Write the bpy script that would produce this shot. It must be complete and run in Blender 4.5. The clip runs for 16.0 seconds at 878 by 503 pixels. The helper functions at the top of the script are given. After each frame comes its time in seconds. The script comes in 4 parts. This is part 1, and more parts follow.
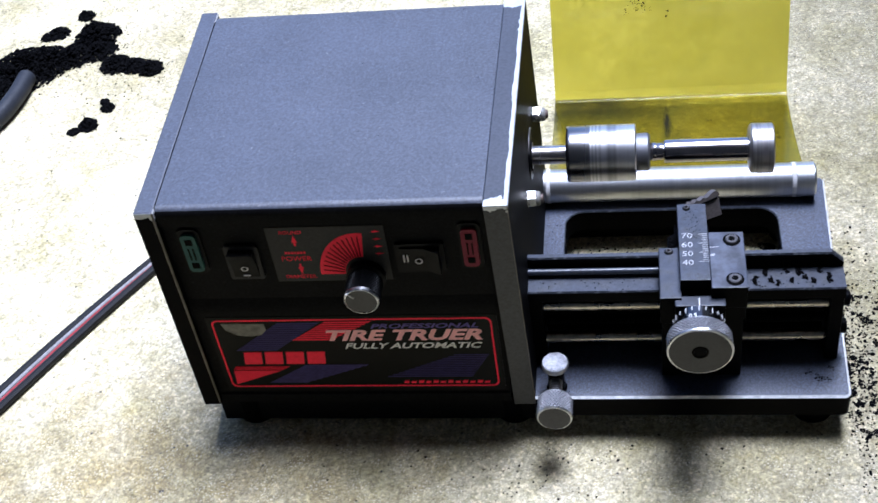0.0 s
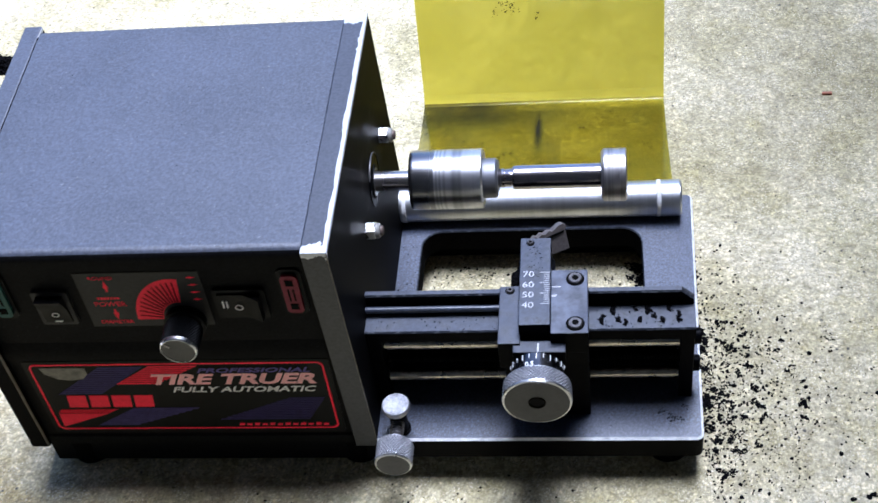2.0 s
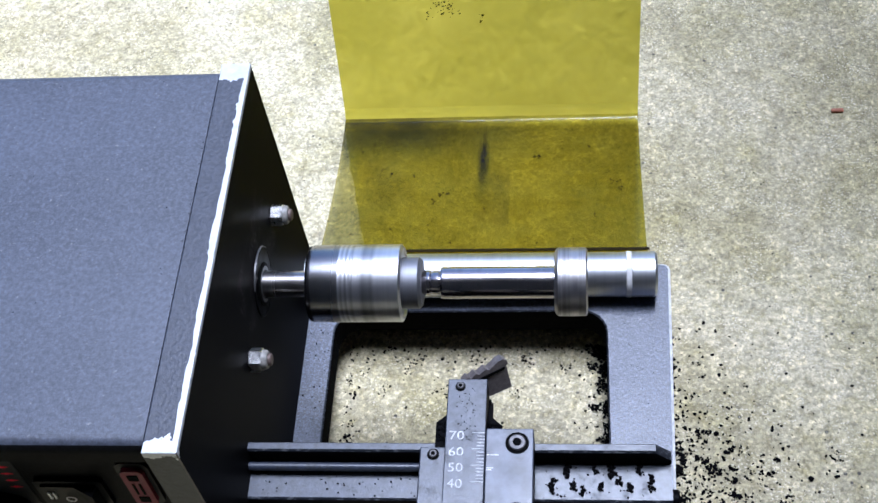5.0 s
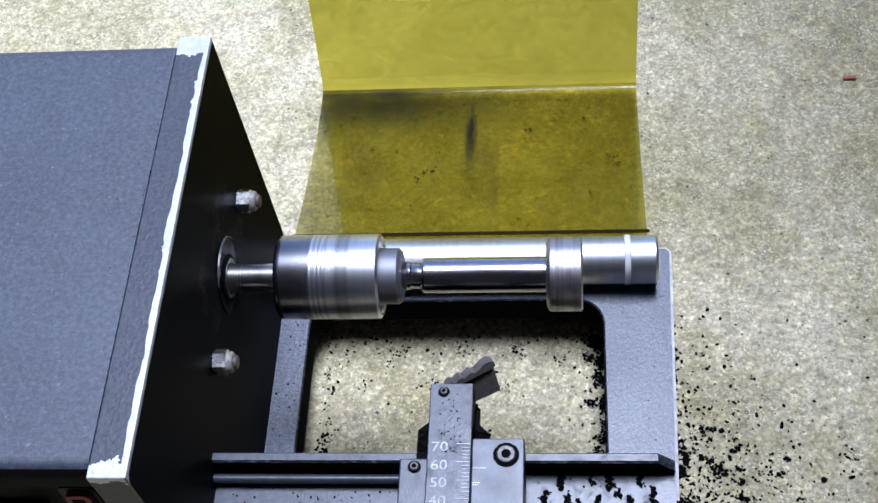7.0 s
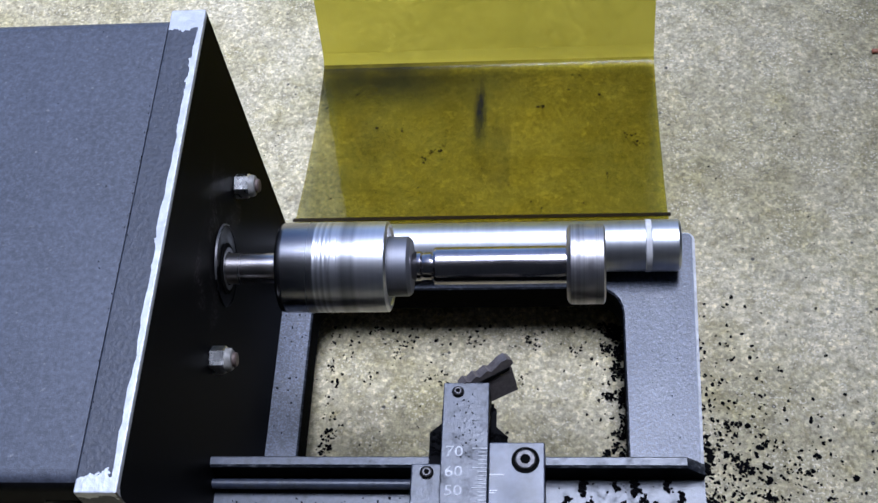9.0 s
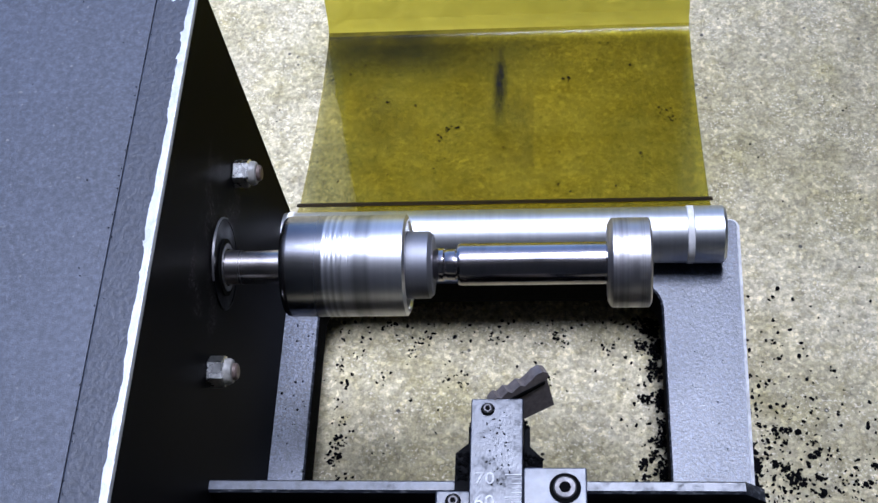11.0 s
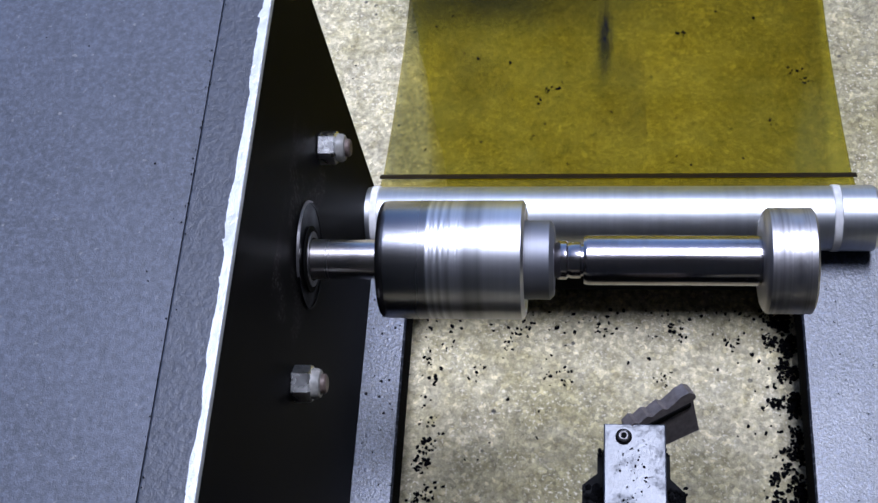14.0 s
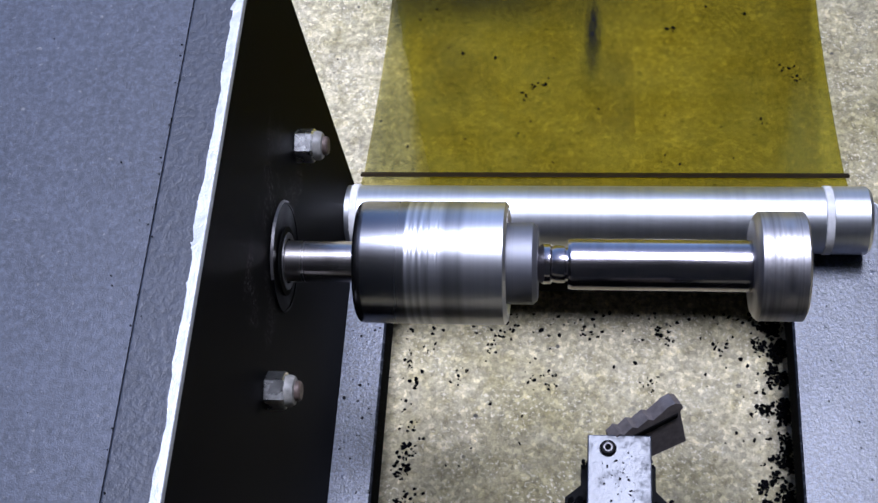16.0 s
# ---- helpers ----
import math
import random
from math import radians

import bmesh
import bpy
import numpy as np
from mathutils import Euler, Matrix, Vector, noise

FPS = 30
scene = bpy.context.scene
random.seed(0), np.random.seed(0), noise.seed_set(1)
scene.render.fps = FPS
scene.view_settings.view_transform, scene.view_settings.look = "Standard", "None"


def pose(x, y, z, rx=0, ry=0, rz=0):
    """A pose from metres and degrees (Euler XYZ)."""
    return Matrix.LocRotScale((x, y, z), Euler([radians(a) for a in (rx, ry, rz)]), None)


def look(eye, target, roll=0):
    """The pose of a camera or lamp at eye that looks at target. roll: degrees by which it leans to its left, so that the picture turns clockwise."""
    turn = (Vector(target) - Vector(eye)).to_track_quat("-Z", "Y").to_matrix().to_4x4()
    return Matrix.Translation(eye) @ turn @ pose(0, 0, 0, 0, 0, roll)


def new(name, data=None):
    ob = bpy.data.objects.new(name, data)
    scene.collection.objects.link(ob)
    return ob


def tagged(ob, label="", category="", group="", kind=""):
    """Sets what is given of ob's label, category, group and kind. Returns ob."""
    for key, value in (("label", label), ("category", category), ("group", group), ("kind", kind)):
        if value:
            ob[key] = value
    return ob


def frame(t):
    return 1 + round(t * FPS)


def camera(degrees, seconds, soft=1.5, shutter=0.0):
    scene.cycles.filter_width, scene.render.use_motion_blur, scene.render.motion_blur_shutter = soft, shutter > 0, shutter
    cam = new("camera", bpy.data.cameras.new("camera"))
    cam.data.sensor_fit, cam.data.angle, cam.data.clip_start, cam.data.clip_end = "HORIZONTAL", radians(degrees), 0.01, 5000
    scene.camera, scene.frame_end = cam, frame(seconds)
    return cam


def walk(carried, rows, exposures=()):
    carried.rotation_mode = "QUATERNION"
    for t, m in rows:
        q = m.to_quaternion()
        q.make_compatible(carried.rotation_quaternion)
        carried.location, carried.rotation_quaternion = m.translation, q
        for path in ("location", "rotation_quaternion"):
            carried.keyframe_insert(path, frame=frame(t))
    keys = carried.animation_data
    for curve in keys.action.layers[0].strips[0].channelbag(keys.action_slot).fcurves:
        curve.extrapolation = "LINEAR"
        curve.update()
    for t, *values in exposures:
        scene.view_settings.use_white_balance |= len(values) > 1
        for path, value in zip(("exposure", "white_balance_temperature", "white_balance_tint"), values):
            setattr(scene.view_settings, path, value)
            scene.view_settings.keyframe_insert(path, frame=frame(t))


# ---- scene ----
cam = camera(37.13, 16.0, shutter=0.5)
PATH = [
    (0, (0.0580, -0.4252, 0.5455), (-0.2479, 0.9976, -0.8264), -9.59),
    (0.5, (0.0695, -0.4172, 0.5474), (-0.2364, 1.0095, -0.8205), -9.89),
    (1, (0.0830, -0.3994, 0.5446), (-0.2045, 0.9990, -0.8561), -9.38),
    (1.5, (0.1009, -0.3830, 0.5448), (-0.1627, 0.9937, -0.8818), -8.75),
    (2, (0.1120, -0.3616, 0.5446), (-0.1320, 1.0028, -0.8973), -8.62),
    (2.5, (0.1193, -0.3393, 0.5408), (-0.1238, 1.0042, -0.9207), -8.89),
    (3, (0.1239, -0.3082, 0.5333), (-0.1187, 1.0037, -0.9567), -9.22),
    (3.5, (0.1248, -0.2646, 0.5271), (-0.1122, 1.0042, -1.0006), -9.62),
    (4, (0.1243, -0.2261, 0.5160), (-0.1055, 1.0153, -1.0352), -9.51),
    (4.5, (0.1212, -0.1982, 0.5124), (-0.0876, 1.0097, -1.0678), -8.41),
    (7, (0.1220, -0.1429, 0.4813), (-0.0791, 0.9782, -1.1627), -9.20),
    (7.5, (0.1200, -0.1378, 0.4753), (-0.0760, 0.9795, -1.1719), -9.03),
    (8, (0.1169, -0.1305, 0.4701), (-0.0720, 0.9649, -1.1925), -8.83),
    (8.5, (0.1155, -0.1271, 0.4634), (-0.0728, 0.9607, -1.2043), -8.90),
    (9, (0.1139, -0.1214, 0.4612), (-0.0820, 0.9606, -1.2094), -9.39),
    (11.3, (0.1010, -0.0801, 0.4247), (-0.0883, 0.9340, -1.2887), -9.88),
    (11.5, (0.1036, -0.0756, 0.4219), (-0.0688, 0.9311, -1.2976), -9.61),
    (12, (0.0988, -0.0687, 0.4129), (-0.0644, 0.9148, -1.3209), -8.47),
    (12.5, (0.0877, -0.0632, 0.4072), (-0.1115, 0.9056, -1.3311), -10.30),
    (13, (0.0795, -0.0554, 0.4001), (-0.1521, 0.8967, -1.3434), -11.75),
    (13.5, (0.0769, -0.0504, 0.3951), (-0.1685, 0.8942, -1.3506), -12.58),
    (14, (0.0751, -0.0475, 0.3909), (-0.1720, 0.8921, -1.3573), -12.78),
    (14.5, (0.0767, -0.0436, 0.3870), (-0.1605, 0.8930, -1.3641), -12.56),
    (15, (0.0747, -0.0414, 0.3827), (-0.1629, 0.8864, -1.3731), -12.25),
    (15.5, (0.0758, -0.0404, 0.3835), (-0.1615, 0.8922, -1.3698), -12.29),
    (16, (0.0758, -0.0398, 0.3823), (-0.1535, 0.8894, -1.3738), -11.66),
]
walk(cam, [(t, look(eye, target, roll)) for t, eye, target, roll in PATH],
     [(0, 1.00, 5270, 18), (2.5, 1.12, 5270, 17), (3.5, 1.18, 5270, 16), (4.5, 0.90, 5270, 16), (7, 0.58, 5280, 17), (9, 0.26, 5260, 18), (11.5, 0.54, 5310, 19), (12.5, 0.44, 5330, 19), (13.2, 0.32, 5330, 19), (16, 0.34, 5380, 21)])

# ---- world, sun, surroundings ----
world = bpy.data.worlds.new("world")
scene.world = world
world.use_nodes = True
wn, wl = world.node_tree.nodes, world.node_tree.links
sky = wn.new("ShaderNodeTexSky")
sky.sky_type, sky.sun_disc = "NISHITA", False
SUN_EL, SUN_AZ = radians(74), radians(32)      # azimuth from +y towards +x
sky.sun_elevation, sky.sun_rotation = SUN_EL, SUN_AZ
sky.dust_density, sky.ozone_density = 1.0, 2.0
wn["Background"].inputs["Strength"].default_value = 0.10
wl.new(sky.outputs["Color"], wn["Background"].inputs["Color"])
sun = new("sun", bpy.data.lights.new("sun", "SUN"))
sun.data.energy, sun.data.angle, sun.data.color = 4.2, radians(27), (0.98, 0.98, 0.98)
sv = Vector((math.sin(SUN_AZ) * math.cos(SUN_EL), math.cos(SUN_AZ) * math.cos(SUN_EL), math.sin(SUN_EL)))
sun.matrix_world = look(sv * 4, (0, 0, 0))


# ---- materials ----
class Mat:
    """A node material with short ways to add nodes."""

    def __init__(self, name, color=(0.5, 0.5, 0.5), rough=0.5, metal=0.0, coat=0.0):
        self.m = bpy.data.materials.new(name)
        self.m.use_nodes = True
        self.n, self.l = self.m.node_tree.nodes, self.m.node_tree.links
        self.b = self.n["Principled BSDF"]
        self.b.inputs["Base Color"].default_value = (*color, 1)
        self.b.inputs["Roughness"].default_value = rough
        self.b.inputs["Metallic"].default_value = metal
        self.b.inputs["Coat Weight"].default_value = coat
        self.co = self.n.new("ShaderNodeTexCoord").outputs["Object"]

    def link(self, a, b):
        self.l.new(a, b)

    def mapped(self, scale):
        node = self.n.new("ShaderNodeMapping")
        node.inputs["Scale"].default_value = scale
        self.link(self.co, node.inputs["Vector"])
        return node.outputs["Vector"]

    def noise(self, scale, detail=4, rough=0.55, vec=None, dist=0.0):
        node = self.n.new("ShaderNodeTexNoise")
        node.inputs["Scale"].default_value, node.inputs["Detail"].default_value = scale, detail
        node.inputs["Roughness"].default_value, node.inputs["Distortion"].default_value = rough, dist
        self.link(vec or self.co, node.inputs["Vector"])
        return node.outputs["Fac"]

    def voronoi(self, scale, feature="F1", vec=None):
        node = self.n.new("ShaderNodeTexVoronoi")
        node.feature = feature
        node.inputs["Scale"].default_value = scale
        self.link(vec or self.co, node.inputs["Vector"])
        return node.outputs["Distance"]

    def ramp(self, fac, *stops):
        node = self.n.new("ShaderNodeValToRGB")
        el = node.color_ramp.elements
        while len(el) < len(stops):
            el.new(0.5)
        for e, (p, c) in zip(el, stops):
            e.position = p
            e.color = (*c, 1) if isinstance(c, tuple) else (c, c, c, 1)
        self.link(fac, node.inputs["Fac"])
        return node.outputs["Color"]

    def math(self, op, a, b=0.5, clamp=False):
        node = self.n.new("ShaderNodeMath")
        node.operation, node.use_clamp = op, clamp
        for i, v in enumerate((a, b)):
            if isinstance(v, (int, float)):
                node.inputs[i].default_value = v
            else:
                self.link(v, node.inputs[i])
        return node.outputs[0]

    def mix(self, fac, a, b, mode="MIX"):
        node = self.n.new("ShaderNodeMix")
        node.data_type, node.blend_type = "RGBA", mode
        for i, v in ((0, fac), (6, a), (7, b)):
            if isinstance(v, tuple):
                node.inputs[i].default_value = (*v, 1)
            elif isinstance(v, (int, float)):
                node.inputs[i].default_value = v
            else:
                self.link(v, node.inputs[i])
        return node.outputs[2]

    def xyz(self):
        node = self.n.new("ShaderNodeSeparateXYZ")
        self.link(self.co, node.inputs[0])
        return node.outputs

    def color(self, c):
        self.link(c, self.b.inputs["Base Color"])

    def rough(self, r):
        self.link(r, self.b.inputs["Roughness"])

    def metal(self, r):
        self.link(r, self.b.inputs["Metallic"])

    def bump(self, h, strength=0.3, dist=0.001):
        node = self.n.new("ShaderNodeBump")
        node.inputs["Strength"].default_value, node.inputs["Distance"].default_value = strength, dist
        self.link(h, node.inputs["Height"])
        self.link(node.outputs[0], self.b.inputs["Normal"])


def make_concrete():
    m = Mat("stained_concrete", rough=0.6)
    blot = m.ramp(m.noise(16, 5, 0.6, dist=0.4), (0.28, (0.34, 0.31, 0.18)), (0.48, (0.47, 0.43, 0.30)), (0.70, (0.58, 0.535, 0.42)))
    broad = m.ramp(m.noise(4.5, 4, 0.6, dist=0.6), (0.36, (0.72, 0.70, 0.60)), (0.56, (1.05, 1.04, 1.02)))
    blot = m.mix(1.0, blot, broad, "MULTIPLY")
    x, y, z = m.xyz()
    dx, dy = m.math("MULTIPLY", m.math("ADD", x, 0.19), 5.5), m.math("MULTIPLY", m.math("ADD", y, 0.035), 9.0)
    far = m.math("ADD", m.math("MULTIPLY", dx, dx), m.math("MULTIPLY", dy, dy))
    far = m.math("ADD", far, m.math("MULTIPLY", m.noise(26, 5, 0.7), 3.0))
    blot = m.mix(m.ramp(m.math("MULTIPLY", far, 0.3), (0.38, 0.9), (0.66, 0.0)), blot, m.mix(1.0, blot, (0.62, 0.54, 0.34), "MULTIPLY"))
    fine = m.ramp(m.noise(560, 3, 0.8), (0.34, 0.68), (0.5, 1.0), (0.66, 1.25))
    mid = m.ramp(m.noise(95, 4, 0.65), (0.33, 0.80), (0.62, 1.10))
    c = m.mix(1.0, m.mix(1.0, blot, mid, "MULTIPLY"), fine, "MULTIPLY")
    cell = m.n.new("ShaderNodeTexVoronoi")
    cell.inputs["Scale"].default_value = 760
    m.link(m.co, cell.inputs["Vector"])
    grey = m.n.new("ShaderNodeSeparateColor")
    m.link(cell.outputs["Color"], grey.inputs[0])
    patch = m.ramp(m.noise(260, 3, 0.6), (0.36, (0.78, 0.75, 0.62)), (0.5, (1.0, 0.985, 0.93)), (0.64, (1.17, 1.15, 1.10)))
    c = m.mix(1.0, c, patch, "MULTIPLY")
    grains = m.ramp(grey.outputs[0], (0.0, 0.72), (0.5, 0.96), (0.86, 1.12), (1.0, 1.5))
    c = m.mix(1.0, c, grains, "MULTIPLY")
    speck = m.ramp(m.voronoi(160), (0.0, 1.0), (0.1, 1.0), (0.16, 0.0))
    keep = m.ramp(m.noise(60, 3), (0.54, 0.0), (0.60, 1.0))
    c = m.mix(m.math("MULTIPLY", speck, keep), c, (0.05, 0.045, 0.035))
    lime = m.math("MULTIPLY", m.ramp(m.noise(900, 2), (0.56, 0.0), (0.66, 0.8)), m.ramp(m.noise(70, 3), (0.42, 0.15), (0.62, 1.0)))
    c = m.mix(lime, c, (0.80, 0.74, 0.58))
    chalk = m.ramp(m.noise(34, 4, 0.7, dist=0.5), (0.56, 0.0), (0.74, 0.45))
    c = m.mix(chalk, c, m.mix(1.0, c, (1.36, 1.33, 1.32), "MULTIPLY"))
    moss = m.ramp(m.noise(27, 4, 0.65, dist=0.3), (0.52, 0.0), (0.70, 0.5))
    c = m.mix(moss, c, m.mix(1.0, c, (0.80, 0.78, 0.52), "MULTIPLY"))
    m.color(m.mix(1.0, c, (1.02, 0.995, 0.93), "MULTIPLY"))
    m.rough(m.ramp(m.noise(120, 3), (0.3, 0.5), (0.7, 0.75)))
    m.bump(m.noise(380, 5, 0.7), 0.35, 0.0006)
    return m.m


def make_powder(name, base=(0.0265, 0.0305, 0.0450), rough=0.46, grain=3200, depth=0.00016, spec=0.7, dusty=0.5, sparkle=1.9):
    m = Mat(name, base, rough)
    m.b.inputs["Specular IOR Level"].default_value = spec
    g = m.noise(grain, 2, 0.6)
    d = m.noise(22, 4)
    c = m.mix(m.ramp(d, (0.35, 0.0), (0.7, 0.6)), base, tuple(v * 1.9 for v in base))
    c = m.mix(m.ramp(m.noise(1500, 2, 0.75), (0.44, 0.0), (0.62, 0.9)), c, tuple(v * sparkle for v in base))
    dust = m.ramp(m.noise(700, 2), (0.69, 0.0), (0.75, dusty))
    c = m.mix(dust, c, (0.22, 0.21, 0.2))
    peel = m.noise(620, 3, 0.6)
    m.color(m.mix(1.0, c, m.ramp(peel, (0.36, 0.70), (0.62, 1.25)), "MULTIPLY"))
    m.rough(m.ramp(m.noise(60, 4), (0.3, rough - 0.02), (0.7, rough + 0.03)))
    pimple = m.math("MULTIPLY", m.ramp(m.voronoi(150), (0.0, 1.0), (0.12, 0.0)), m.ramp(m.noise(45, 2), (0.55, 0.0), (0.6, 1.0)))
    relief = m.math("ADD", m.math("ADD", g, m.math("MULTIPLY", peel, 1.4 * dusty + 0.2)), m.math("MULTIPLY", pimple, 5.0 * dusty))
    m.bump(relief, 0.45, depth)
    return m.m


def make_side_plate(name, lo, hi, spec):
    """Black painted plate whose upper edges have lost their paint down to bright aluminium."""
    m = Mat(name, lo, 0.42)
    m.b.inputs["Specular IOR Level"].default_value = spec
    x, y, z = m.xyz()
    jag = m.noise(210, 3, 0.6)
    slow = m.noise(38, 2)
    chip = m.ramp(m.noise(170, 3, 0.6), (0.58, 0.0), (0.74, 1.0))
    w = m.math("ADD", m.math("ADD", m.math("MULTIPLY", jag, 0.0012), m.math("MULTIPLY", slow, 0.0036)), m.math("MULTIPLY", chip, 0.0016))
    top = m.math("GREATER_THAN", z, 0.1592)
    edge = m.math("GREATER_THAN", m.math("ADD", x, w), 0.0004)
    front = m.math("LESS_THAN", m.math("ADD", y, m.math("MULTIPLY", jag, 0.012)), 0.0130)
    high = m.math("GREATER_THAN", m.math("ADD", z, m.math("MULTIPLY", jag, 0.014)), 0.1655)
    onf = m.math("MULTIPLY", m.math("LESS_THAN", y, 0.0039), high)
    back = m.math("MULTIPLY", m.math("GREATER_THAN", m.math("ADD", y, m.math("MULTIPLY", jag, 0.008)), 0.1620), top)
    mask = m.math("MULTIPLY", top, m.math("MAXIMUM", edge, front))
    mask = m.math("MAXIMUM", m.math("MAXIMUM", mask, onf), back, True)
    paint = m.mix(m.ramp(m.noise(30, 4), (0.4, 0.0), (0.75, 0.5)), lo, hi)
    scuff = m.math("MULTIPLY", m.ramp(m.noise(1500, 3, 0.7, vec=m.mapped((1, 0.9, 0.7))), (0.50, 0.0), (0.74, 1.0)), m.ramp(m.noise(85, 3, 0.6), (0.46, 0.0), (0.66, 0.9)))
    near = m.math("MULTIPLY", m.math("LESS_THAN", m.math("ABSOLUTE", m.math("SUBTRACT", y, 0.106)), 0.028),
                  m.math("LESS_THAN", m.math("ABSOLUTE", m.math("SUBTRACT", z, 0.114)), 0.018))
    paint = m.mix(m.math("MULTIPLY", scuff, near), paint, (0.13, 0.125, 0.12))
    grit = m.math("MULTIPLY", m.noise(3200, 2), 0.35)
    if spec > 0.3:                          # top edge and front share the cover's orange peel
        peel = m.noise(620, 3, 0.6)
        paint = m.mix(1.0, paint, m.ramp(peel, (0.36, 0.72), (0.62, 1.22)), "MULTIPLY")
        grit = m.math("ADD", grit, m.math("MULTIPLY", peel, 1.3))
    bare = m.ramp(m.noise(300, 3), (0.3, (0.46, 0.47, 0.49)), (0.7, (0.62, 0.63, 0.65)))
    m.color(m.mix(mask, paint, bare))
    m.metal(m.math("MULTIPLY", mask, 0.35))
    m.rough(m.math("SUBTRACT", 0.46 if spec > 0.3 else 0.58, m.math("MULTIPLY", mask, 0.04)))
    m.bump(m.math("SUBTRACT", grit, mask), 0.5, 0.00025)
    return m.m


def make_turned(name, color, rough, amount=0.5, scale=2600, bands=(), polish=0.0):
    """Lathe-turned metal: rings round the x axis."""
    m = Mat(name, color, rough, 1.0)
    lines = m.noise(1.0, 3, 0.7, vec=m.mapped((scale, 3, 3)))
    wide = m.noise(1.0, 2, 0.5, vec=m.mapped((scale * 0.13, 2, 2)))
    v = m.math("ADD", m.math("MULTIPLY", lines, 0.32), m.math("MULTIPLY", wide, 0.68))
    dark = tuple(c * (1 - amount) for c in color)
    c = m.mix(m.ramp(v, (0.40, 0.0), (0.56, 1.0)), dark, color)
    if bands:                                  # tool marks left in broad rings along the axis
        x, y, z = m.xyz()
        c = m.mix(1.0, c, m.ramp(m.math("MULTIPLY", m.math("SUBTRACT", x, 0.02), 28.57), *bands), "MULTIPLY")
    m.color(c)
    r = m.ramp(v, (0.35, rough + 0.28 * amount), (0.65, rough - 0.08 * amount))
    if polish:                                 # the end next to the motor is left polished
        r = m.math("SUBTRACT", r, m.math("MULTIPLY", m.math("LESS_THAN", x, 0.0329), polish))
    m.rough(r)
    m.bump(lines, 0.10, 0.00005)
    return m.m


def make_guard():
    """Yellow tinted clear plastic, dusty; backlight and fold shade are put into its colours."""
    m = Mat("yellow_clear_plastic")
    out = m.n["Material Output"]
    tr = m.n.new("ShaderNodeBsdfTransparent")
    dusty = m.n.new("ShaderNodeBsdfDiffuse")
    gl = m.n.new("ShaderNodeBsdfGlossy")
    gl.inputs["Roughness"].default_value = 0.12
    tint = m.mix(m.ramp(m.noise(14, 3), (0.35, 0.0), (0.7, 1.0)), (0.86, 0.80, 0.20), (0.91, 0.85, 0.25))
    x, y, z = m.xyz()
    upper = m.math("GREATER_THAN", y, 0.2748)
    wide = m.math("MULTIPLY", m.math("SUBTRACT", 0.2740, y), 0.235)     # the paler strip narrows to the fold
    strip = m.math("MULTIPLY", m.math("LESS_THAN", x, m.math("ADD", wide, m.math("MULTIPLY", m.noise(90, 2), 0.0035))), m.math("LESS_THAN", y, 0.2748))
    # upper leaf's backlit brightness goes into its tint, film and film colour
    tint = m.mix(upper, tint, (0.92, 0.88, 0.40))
    tint = m.mix(strip, tint, (0.90, 0.87, 0.62))
    m.link(tint, tr.inputs["Color"])
    dirt_glow = m.ramp(m.noise(60, 3, 0.6), (0.36, (0.20, 0.185, 0.03)), (0.68, (0.34, 0.32, 0.06)))
    m.link(dirt_glow, dusty.inputs["Color"])
    x, y, z = m.xyz()
    fx = m.math("SUBTRACT", 1.0, m.math("DIVIDE", m.math("ABSOLUTE", m.math("SUBTRACT", x, 0.0762)), 0.0034), True)
    fy = m.math("SUBTRACT", 1.0, m.math("DIVIDE", m.math("ABSOLUTE", m.math("SUBTRACT", y, 0.2465)), 0.025), True)
    smear_shade = m.math("MULTIPLY", m.math("MULTIPLY", fx, fy), m.ramp(m.noise(700, 3, vec=m.mapped((1, 0.3, 0.3))), (0.35, 0.5), (0.6, 1.3)), True)
    # contact shade painted as a darkening towards the fold, strongest at low x
    sy = m.math("MULTIPLY", m.math("SUBTRACT", y, 0.248), 36.0, True)
    sx = m.math("MULTIPLY", m.math("SUBTRACT", 0.105, x), 14.0, True)
    low = m.math("LESS_THAN", y, 0.2748)
    fold_shade = m.math("MULTIPLY", m.math("MULTIPLY", sy, sx), m.math("MULTIPLY", low, m.ramp(m.noise(55, 3), (0.3, 0.45), (0.7, 0.9))))
    patchy = m.math("MULTIPLY", m.ramp(m.noise(24, 3, dist=0.3), (0.50, 0.0), (0.78, 0.22)), m.math("LESS_THAN", x, 0.09))
    smear_shade = m.math("MAXIMUM", m.math("MAXIMUM", smear_shade, fold_shade), m.math("MULTIPLY", patchy, m.math("LESS_THAN", y, 0.2748)), True)
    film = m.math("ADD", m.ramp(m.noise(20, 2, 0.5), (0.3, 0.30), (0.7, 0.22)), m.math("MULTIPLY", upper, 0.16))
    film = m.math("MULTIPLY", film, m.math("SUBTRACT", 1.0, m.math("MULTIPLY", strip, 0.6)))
    dirt_glow = m.mix(upper, dirt_glow, (0.95, 0.87, 0.15))
    m.link(dirt_glow, dusty.inputs["Color"])
    s1 = m.n.new("ShaderNodeMixShader")
    back = m.n.new("ShaderNodeBsdfTranslucent")
    m.link(dirt_glow, back.inputs["Color"])
    haze = m.n.new("ShaderNodeMixShader")
    m.link(dusty.outputs[0], haze.inputs[1]), m.link(back.outputs[0], haze.inputs[2])
    m.link(film, s1.inputs[0]), m.link(tr.outputs[0], s1.inputs[1]), m.link(haze.outputs[0], s1.inputs[2])
    soot_shade = m.n.new("ShaderNodeBsdfDiffuse")
    soot_shade.inputs["Color"].default_value = (0.01, 0.01, 0.012, 1)
